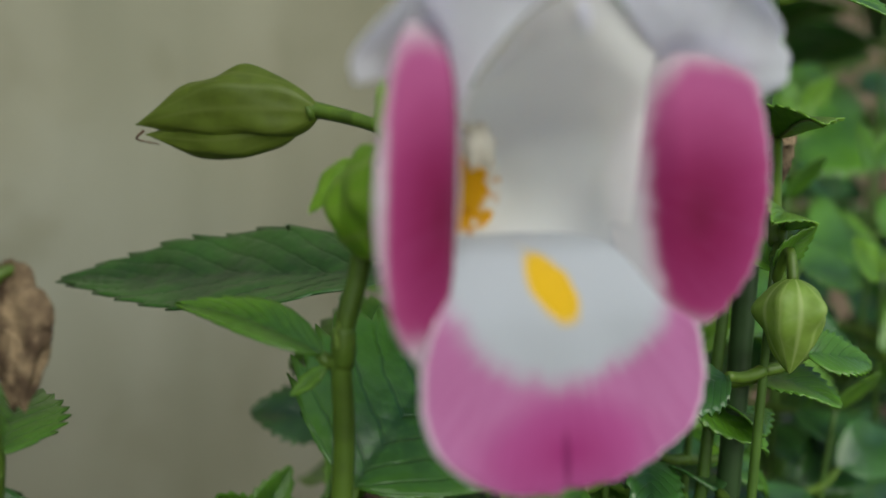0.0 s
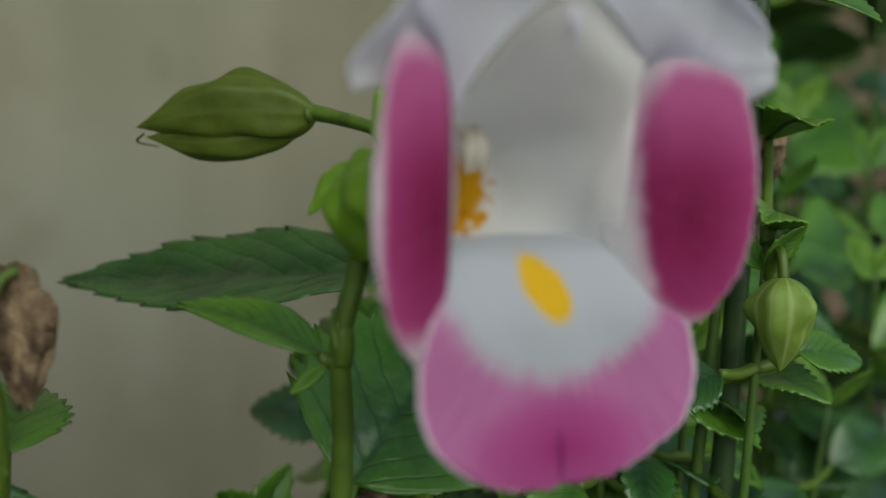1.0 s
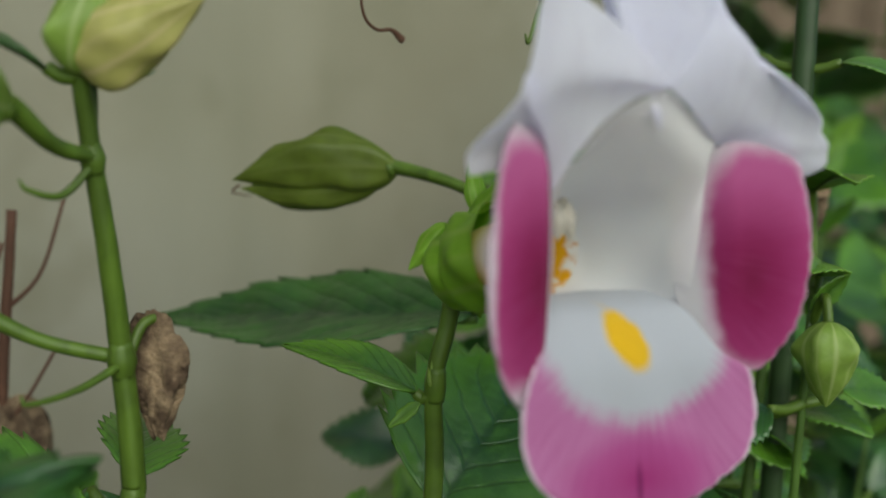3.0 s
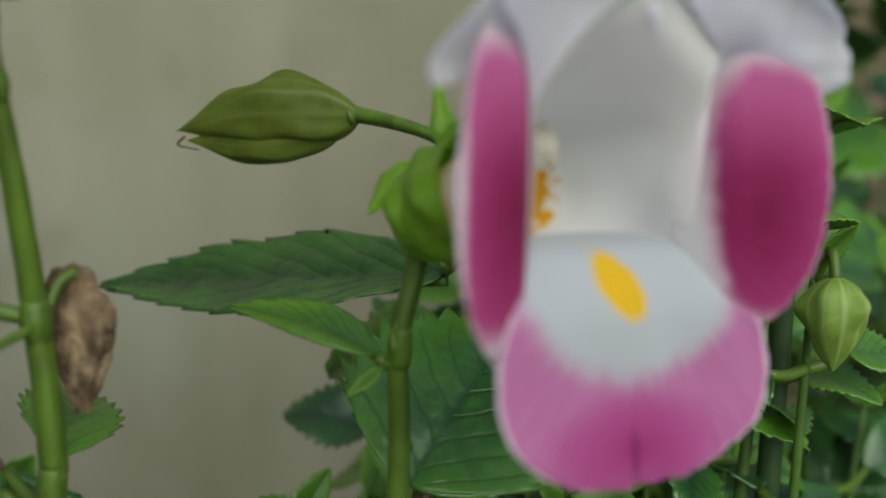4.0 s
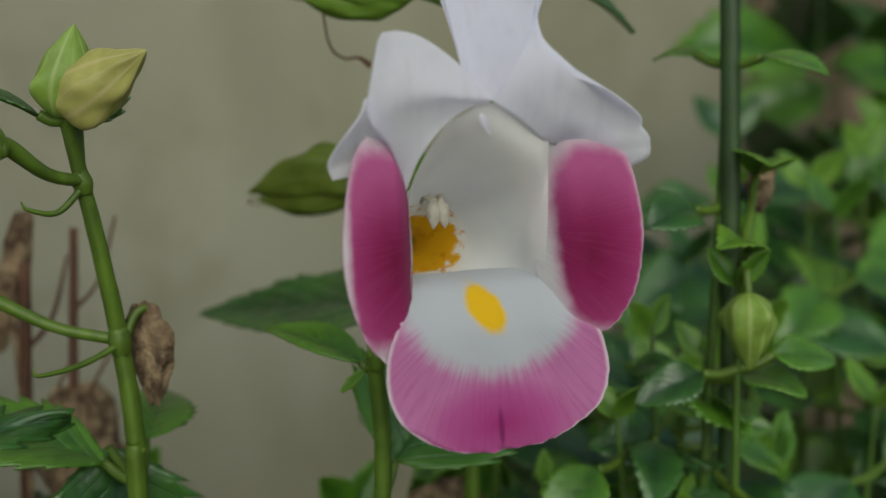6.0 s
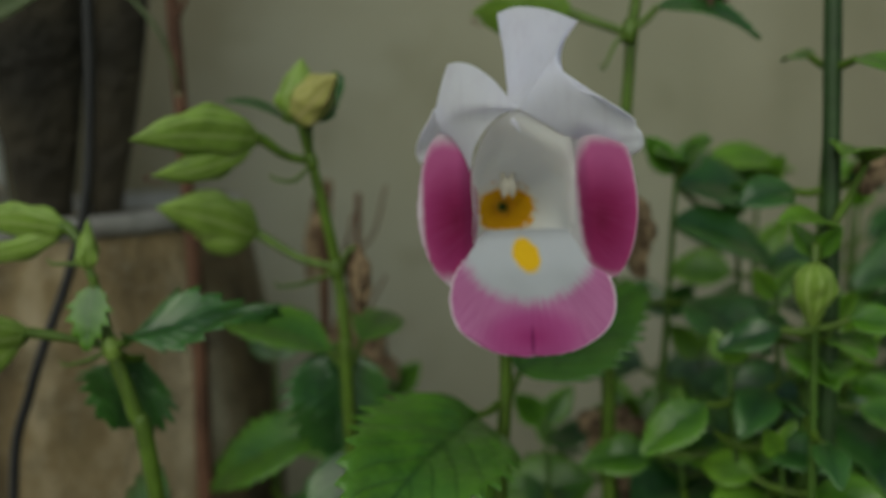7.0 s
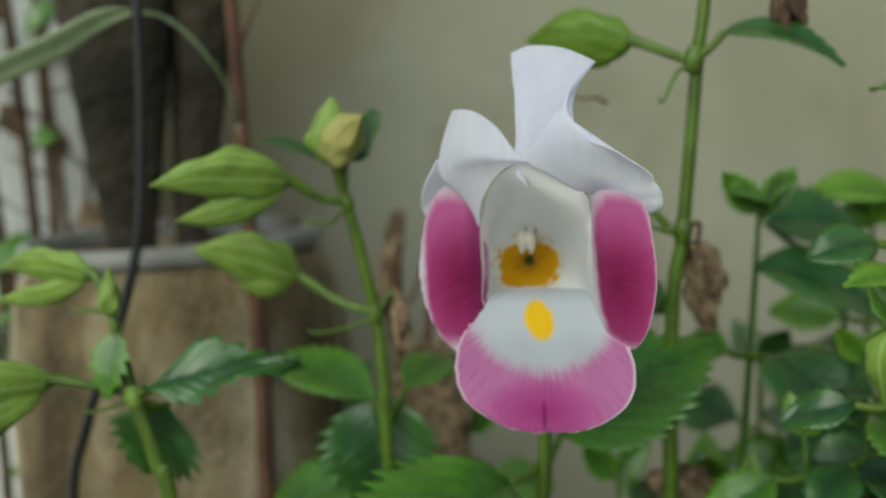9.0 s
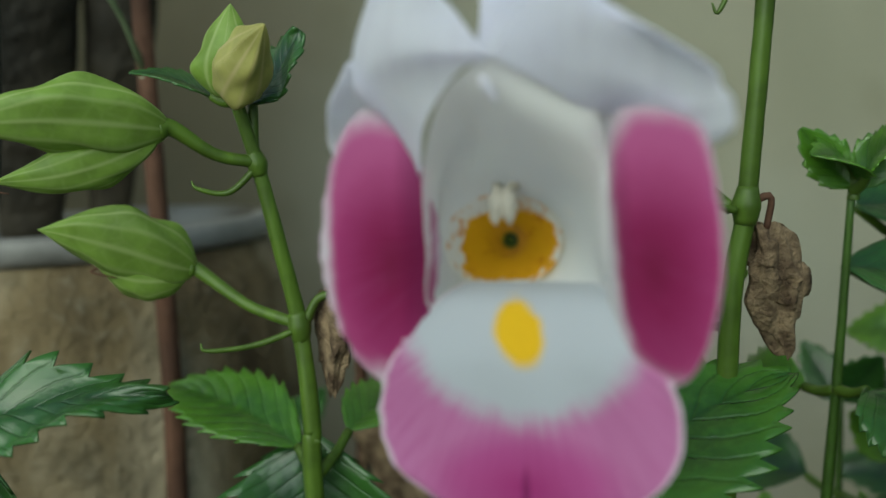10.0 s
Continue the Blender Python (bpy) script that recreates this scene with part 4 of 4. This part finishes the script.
# single plants whose leaves stand out
one = bushy((40, 47, 0), (42, 46, 257), 1, 6, [LEAF_DARK, LEAF_MID], 24, zmin=0.55)
leaf(one, (42.2, 46, 256.5), (35.8, 42, 259.6), (0.1, -0.5, 1), 8.5, LEAF_MID, "leaf", "", (42, 46, 254), arch=0.15, teeth=7, steps=26)
leaf(one, (43, 44, 257.2), (46.5, 40, 261.5), (0.1, -0.6, 0.9), 7.0, LEAF_MID, "leaf", "", (42, 46, 255), arch=0.15, teeth=7, steps=26)
two = bushy((60, 63, 0), (62, 62, 246), 2, 8, [LEAF_DARK, LEAF_MID], 26, zmin=0.5)
leaf(two, (47, 58, 252), (66, 60, 248), (0, -0.6, 0.9), 17, LEAF_DARK, "leaf", "", (60, 62, 243), arch=0.1, teeth=10)
leaf(two, (42.5, 50, 245.5), (64, 50, 235.5), (0, -0.55, 0.9), 15, LEAF_DARK, "leaf", "", (58, 60, 238), arch=0.1, teeth=10)
three = bushy((72, 74, 0), (74, 75, 250), 3, 8, [LEAF_MID, LEAF_LIGHT], 26, zmin=0.5)
leaf(three, (60, 74, 254.5), (82, 74, 252), (0, -0.5, 1), 11, LEAF_LIGHT, "leaf", "", (73, 75, 248), arch=0.12, teeth=10)
four = bushy((48, 70, 0), (50, 71, 224), 4, 8, [LEAF_DARK], 27, zmin=0.6)
bushy((20, 62, 0), (19, 61, 206), 5, 6, [LEAF_DARK, LEAF_MID], 25, zmin=0.6)
six = bushy((44, 36, 0), (45, 36, 204), 6, 4, [LEAF_MID], 25, zmin=0.7)
leaf(six, (56, 37, 203), (31, 33, 206), (0.05, -0.55, 0.9), 20, LEAF_MID, "leaf", "broad bright green leaf", (45, 36, 200), arch=0.12, teeth=11)
seven = bushy((53, 13, 0), (54.5, 14, 288), 21, 6, [LEAF_DARK, LEAF_MID], 11, label="tall leafy plant with a stout dark stem", zmin=0.78)
part("stem", tube([(53, 12, -4), (52, 13, 150), (53, 13, 240), (54.5, 14.5, 330), (56, 16, 420)], [1.8, 1.6, 1.4, 1.35, 1.1], 14, 50, ribs=0.04), STEM_FAR, seven)
sixteen = bushy((49, 8, 0), (47, 7, 246), 16, 4, [LEAF_DARK, LEAF_MID], 15, label="leafy plant with a pale hanging bud", zmin=0.86)
hb = part("bud", pod((44.6, 3.6, 244.5), (43.8, 2.8, 234.6), 3.8, 0.85, (0, -1, 0), 0.22, 0.42), CALYX, sixteen, "pale hanging bud")
part("bud_stalk", tube([(47.4, 7, 243), (45.6, 4.8, 247), (44.6, 3.6, 244)], [0.6, 0.55, 0.6], 8, 12), STEM, hb)
leaf(sixteen, (50.5, 8, 248.5), (38.5, 3.5, 250.5), (-0.1, -0.5, 1), 6.0, LEAF_LIGHT, "leaf", "", (47.2, 7, 245.5), arch=0.12, teeth=9)
leaf(sixteen, (60, 14, 258.0), (49.5, 4, 260.0), (-0.2, -0.4, 1), 8.0, LEAF_LIGHT, "leaf", "pale leaf with a browned edge", (49, 8, 247), arch=0.1, teeth=8, seed=3.0)
withered("dry_leaf", sixteen, (63.0, 14.5, 259.0), (59.5, 13.0, 253.0), 4.5, 5.0, DRY)
bushy((112, 70, 0), (110, 68, 236), 8, 10, [LEAF_MID, LEAF_LIGHT, LEAF_DARK], 28, zmin=0.5)
bushy((128, 40, 0), (124, 42, 246), 9, 10, [LEAF_DARK, LEAF_MID], 30, zmin=0.5)
bushy((150, 90, 0), (148, 88, 262), 10, 12, [LEAF_DARK], 34, zmin=0.45)
bushy((86, 24, 0), (84, 26, 208), 11, 8, [LEAF_DARK, LEAF_MID], 26, zmin=0.55)
bushy((175, 40, 0), (172, 44, 250), 12, 12, [LEAF_DARK, LEAF_MID], 34, zmin=0.45)
# low growth under the hanging bud
for k, (x, y, z) in enumerate(((41, 24, 226), (50, 27, 236), (58, 22, 232), (36, 30, 214), (64, 30, 224), (47, 16, 212))):
    bushy((x, y, 0), (x + rnd.uniform(-2, 2), y + rnd.uniform(-2, 2), z), 140 + k, 10, [LEAF_DARK, LEAF_DARK, LEAF_MID, LEAF_MID, LEAF_LIGHT], 17, "low leafy plant with bright and dark green leaves", zmin=0.8)
for k, (x, y, z) in enumerate(((26, 74, 196), (34, 62, 204))):
    bushy((x, y, 0), (x + rnd.uniform(-2, 2), y + rnd.uniform(-2, 2), z), 170 + k, 10, [LEAF_DARK, LEAF_DARK, LEAF_MID], 19, "low leafy plant with dark green leaves", zmin=0.75)
# a dense stand of dark leaves further back
for k, (x, y, z) in enumerate(((64, 30, 196), (76, 52, 214), (90, 44, 226), (104, 24, 214), (108, 52, 240), (122, 64, 248), (136, 26, 232), (142, 62, 250), (160, 62, 256), (158, 24, 240),
                               (84, 96, 232), (118, 104, 246), (62, 80, 212), (190, 70, 262), (196, 30, 252), (36, 58, 204), (70, 40, 222), (98, 82, 244))):
    bushy((x, y, 0), (x + rnd.uniform(-4, 4), y + rnd.uniform(-4, 4), z), 40 + k, 10, [LEAF_DARK, LEAF_DARK, LEAF_DARK, LEAF_MID, LEAF_LIGHT], 28, "dense dark green leafy plant", zmin=0.55)
# taller growth beyond it, in front of a brown plank fence
for k, (x, y, z) in enumerate(((250, 70, 300), (270, 140, 330), (300, 40, 290), (320, 110, 350), (350, 190, 360), (380, 60, 330), (410, 140, 370), (450, 80, 350), (470, 220, 400))):
    bushy((x, y, 0), (x + rnd.uniform(-8, 8), y + rnd.uniform(-8, 8), z), 80 + k, 14, [LEAF_DARK, LEAF_MID], 60, "tall dark green shrub", zmin=0.4)
bushy((-36, 92, 0), (-34, 90, 218), 13, 8, [LEAF_MID, LEAF_DARK], 24, zmin=0.65)
bushy((-8, 96, 0), (-8, 94, 206), 14, 8, [LEAF_DARK, LEAF_MID], 26, zmin=0.6)
bushy((-112, 110, 0), (-118, 116, 246), 15, 10, [LEAF_DARK, LEAF_MID], 26, zmin=0.6)

# dry stems and brown leaves between the plants
for seed, pts, w in ((1, [(-52, 76, -4), (-51, 76, 170), (-49.2, 76, 229), (-49.0, 76, 300), (-48.5, 76, 420)], 1.9),
                     (2, [(-18, 88, -4), (-15, 90, 160), (-16, 90, 215), (-13.5, 90, 252)], 1.1),
                     (3, [(-27, 96, -4), (-24, 96, 180), (-21, 92, 247)], 1.5)):
    d = thing("dry_stem", pts[0], "bare reddish-brown dry stem", "dry stem", "dry stems")
    part("stalk", tube(pts, [w, w * 0.9, w * 0.75, w * 0.6], 10, 50, seed=seed), TWIG, d)
    for k in range(2):
        q = curve(pts, 40)[28 + 6 * k]
        part("twig", tube([q, q + [3 + k, -2, 5], q + [7, -3, 12 + 3 * k]], [w * 0.35, w * 0.25, 0.25], 6, 10), TWIG, d)
for base, top, bot, w, seed in (((-15, 90, 0), (-15.5, 90, 226), (-10.5, 88, 198), 10, 2.0), ((-22, 94, 0), (-20.5, 93, 255), (-25.5, 94, 233), 3.6, 4.0), ((30, 50, 0), (30, 50, 210), (33, 48, 192), 10, 6.0)):
    w_ob = thing("dead_leaf", bot, "curled brown dead leaf caught among stems", "dead leaf", "dead leaves")
    withered("leaf", w_ob, top, bot, w, seed, DRY)
    part("leaf_stalk", tube([(base[0], base[1], -3), (base[0], base[1] + 1, bot[2] * 0.5), (np.array(top) + np.array(bot)) / 2], [0.8, 0.7, 0.5], 6, 20), DRY, w_ob)

# a long arching blade of grass
GRASS = mat_leaf("grass_pale", (0.12, 0.17, 0.075), (0.20, 0.26, 0.13), 0.5, 0.1)
grass = thing("grass_blade", (-51, 80, 0), "long arching pale green grass blade", "grass")
gl = curve([(-51, 80, -3), (-50.5, 80, 180), (-49.6, 78, 262), (-49.4, 72, 279), (-52.1, 66, 287.7), (-58, 64, 294.6), (-64.4, 64, 296.3), (-71, 64, 295), (-78, 64, 291.6), (-95.2, 64, 285.1), (-112, 63, 278)], 80)
gw = [0.25 + 2.4 * max(0.0, math.sin(math.pi * min(1.0, max(0.0, (i / 79 - 0.60) / 0.42)))) ** 0.8 for i in range(80)]
rows = [[q + np.array([0.2, -0.3, 1.0]) * k * gw[i] + np.array([0, -0.5 * abs(k), 0]) for k in (-1, -0.5, 0, 0.5, 1)] for i, q in enumerate(gl)]
part("blade", Geo().grid(rows, [[(i / 79, k) for k in (-1, -0.5, 0, 0.5, 1)] for i in range(80)]), GRASS, grass, thick=0.3)
part("midrib", tube([q + np.array([0, 0.2, 0]) for q in gl[::4]], [0.4, 0.4, 0.4, 0.25], 8, 60), GRASS, grass)
part("sheath", tube(gl[:24:4], [0.9, 0.8, 0.6], 10, 20), GRASS, grass)


FENCE = mat_plain("fence_wood", (0.100, 0.072, 0.046), (0.200, 0.150, 0.100), 14, 0.85, 0.6, 0.002)
fence = thing("plank_fence", (960, 318, 0), "dark brown weathered plank fence", "fence")
for k in range(16):
    x = 470 + k * 62
    part("plank", box(x, x + 59 + rnd.uniform(-1, 1), 312 + rnd.uniform(0, 2), 322, -6, 640 + rnd.uniform(-12, 12)), FENCE, fence, smooth=False)
part("rail", box(468, 1464, 322, 329, 420, 460), FENCE, fence, smooth=False)
part("rail", box(468, 1464, 322, 329, 90, 130), FENCE, fence, smooth=False)


# ---- old pots and clutter at the wall ----
def turned(profile, centre, sides=64, wobble=0.0):
    """A body of revolution about an upright axis."""
    rows, uvs = [], []
    for i, (r, z) in enumerate(profile):
        rows.append([(centre[0] + r * math.cos(2 * math.pi * k / sides) * (1 + wobble * wob((k, z, 0), 0.08)), centre[1] + r * math.sin(2 * math.pi * k / sides), centre[2] + z) for k in range(sides)])
        uvs.append([(i / len(profile), k / sides) for k in range(sides)])
    return Geo().grid(rows, uvs, closed=True)


def mat_pot():
    """Old cement: pale where it is bare, brown where mud and algae have run down."""
    m = Mat("old_pot", 0.85, 0.25)
    n1, n2, n3 = m.noise(40, 4, None, (1.0, 1.0, 0.4)), m.noise(70, 5), m.noise(500, 4)
    c = m.ramp(n1, [(0.38, (0.055, 0.040, 0.020)), (0.50, (0.165, 0.125, 0.065)), (0.64, (0.40, 0.345, 0.24))])
    c = m.mix(m.math("MULTIPLY", m.smooth(n2, 0.48, 0.72), 0.6), c, (0.060, 0.050, 0.028))
    c = m.mix(m.math("MULTIPLY", m.smooth(n3, 0.5, 0.8), 0.3), c, (0.30, 0.27, 0.20))
    m.color(c)
    m.bump(m.math("ADD", n2, n3), 0.6, 0.002)
    return m.m


POT = mat_pot()
RIM = mat_plain("pot_rim", (0.06, 0.055, 0.045), (0.33, 0.33, 0.32), 24, 0.38, 0.4, 0.001)
BLACK = mat_plain("black_bark", (0.015, 0.013, 0.009), (0.065, 0.052, 0.030), 30, 0.75, 0.8, 0.003)
PALE = mat_plain("pale_board", (0.64, 0.65, 0.63), (0.84, 0.85, 0.82), 10, 0.7, 0.3, 0.001)
pot = thing("flower_pot", (-73, 110, 0), "old mud-stained round cement pot with a pale rim", "pot")
part("body", turned([(0, 2), (29, 2), (31, 6), (36, 60), (39, 130), (39.4, 190), (38.4, 222), (35.8, 240), (32.6, 247), (30.5, 247.6), (29.5, 244), (28.5, 236), (0, 235)], (-73, 110, 0), wobble=0.02), POT, pot)
part("rim", turned([(30.6, 247), (33.0, 247.4), (33.9, 248.6), (33.7, 251.2), (32.6, 252), (31.2, 251.6), (30.4, 250), (30.3, 247.6)], (-73, 110, 0), wobble=0.015), RIM, pot)
part("soil_fill", turned([(0, 244), (16, 244.4), (30.2, 243)], (-73, 110, 0)), SOIL, pot)
for pts, w in (([(-83, 110, 238), (-82.8, 110, 254), (-82, 110, 304), (-81.5, 111, 388)], [5.0, 6.0, 13, 16]), ([(-70.7, 115, 238), (-70, 115, 253), (-63.7, 116, 304), (-61, 117, 388)], [3.2, 3.7, 7.6, 9.7])):
    tr = thing("stump", pts[0], "black weathered stump standing in the pot", "stump", "stumps")
    part("trunk", tube(pts, w, 18, 40, ribs=0.08, seed=w[0]), BLACK, tr)
    part("root_flare", tube([(pts[0][0], pts[0][1], 241), (pts[0][0] + 0.5, pts[0][1] - 0.5, 245), (pts[0][0] + 1, pts[0][1] - 1, 249)], [w[0] * 1.5, w[0] * 1.2, w[0]], 14, 10, ribs=0.2), BLACK, tr)
board = thing("pale_board", (-200, 172, 0), "pale painted board standing behind the pot", "board")
part("panel", box(-310, -106, 170, 175, -4, 460), PALE, board, smooth=False)
part("batten", box(-310, -106, 167.6, 170, 296, 304), PALE, board, smooth=False)
part("batten", box(-310, -106, 167.6, 170, 100, 110), PALE, board, smooth=False)
for k, (x0, x1, y, w) in enumerate(((-118, -111, 146, 1.3), (-133, -121, 150, 1.9), (-109, -127, 142, 1.1), (-142, -130, 138, 1.5), (-130, -135, 156, 1.7), (-118, -136, 158, 1.4), (-112, -116, 152, 1.6), (-150, -136, 134, 2.2), (-144, -109, 160, 1.0), (-114, -144, 161, 1.1), (-156, -148, 142, 2.7), (-132, -120, 161, 0.9))):
    vine = thing("vine", (x0, y, 0), "thin brown vine with a few small leaves", "vine", "brown vines")
    line = [(x0, y, -4), ((x0 + x1) / 2 + 3, y, 150), (x1, y, 260), (x1 - 5 + 2 * k, y - 2, 420)]
    part("stalk", tube(line, [w, w, w * 0.8, w * 0.6], 8, 40, seed=k), DRY_DARK, vine)
    path = curve(line, 60)
    for s in range(4):
        q = path[30 + 5 * s + k % 4]
        out = q + np.array([(9 if (s + k) % 2 else -9) + rnd.uniform(-3, 3), -3, 8 + rnd.uniform(-4, 5)])
        part("twig", tube([q, (q + out) / 2 + np.array([0, 0, -1.5]), out], [w * 0.5, w * 0.4, 0.25], 6, 10), DRY_DARK, vine)
        if (s + k) % 3 == 0:
            leaf(vine, out, out + np.array([rnd.uniform(-9, 9), -4, rnd.uniform(-9, 3)]), (0.1, -0.7, 0.6), 6.5, LEAF_MID, teeth=6, steps=20, across=4, arch=0.1)
        elif (s + k) % 3 == 1:
            withered("dry_leaf", vine, out, out + np.array([rnd.uniform(-4, 4), -1, -9.0]), 5.0, float(k + s), DRY)
cable = thing("cable", (-88, 78, 0), "black cable sagging in front of the pot", "cable")
CABLE = mat_plain("cable_black", (0.012, 0.012, 0.013), (0.03, 0.03, 0.032), 50, 0.45, 0.1, 0.0002)
part("lead", tube([(-60, 58.5, 400), (-61.5, 58.5, 310), (-64.4, 58.5, 266), (-69, 58.5, 246), (-78.5, 58.5, 223), (-84, 59, 200), (-88, 60, 120), (-90, 60, 2)], [0.95, 0.95], 10, 60), CABLE, cable)
part("clip", tube([(-61.2, 58.5, 318), (-61.4, 58.5, 315)], [1.5, 1.5], 10, 6), CABLE, cable)
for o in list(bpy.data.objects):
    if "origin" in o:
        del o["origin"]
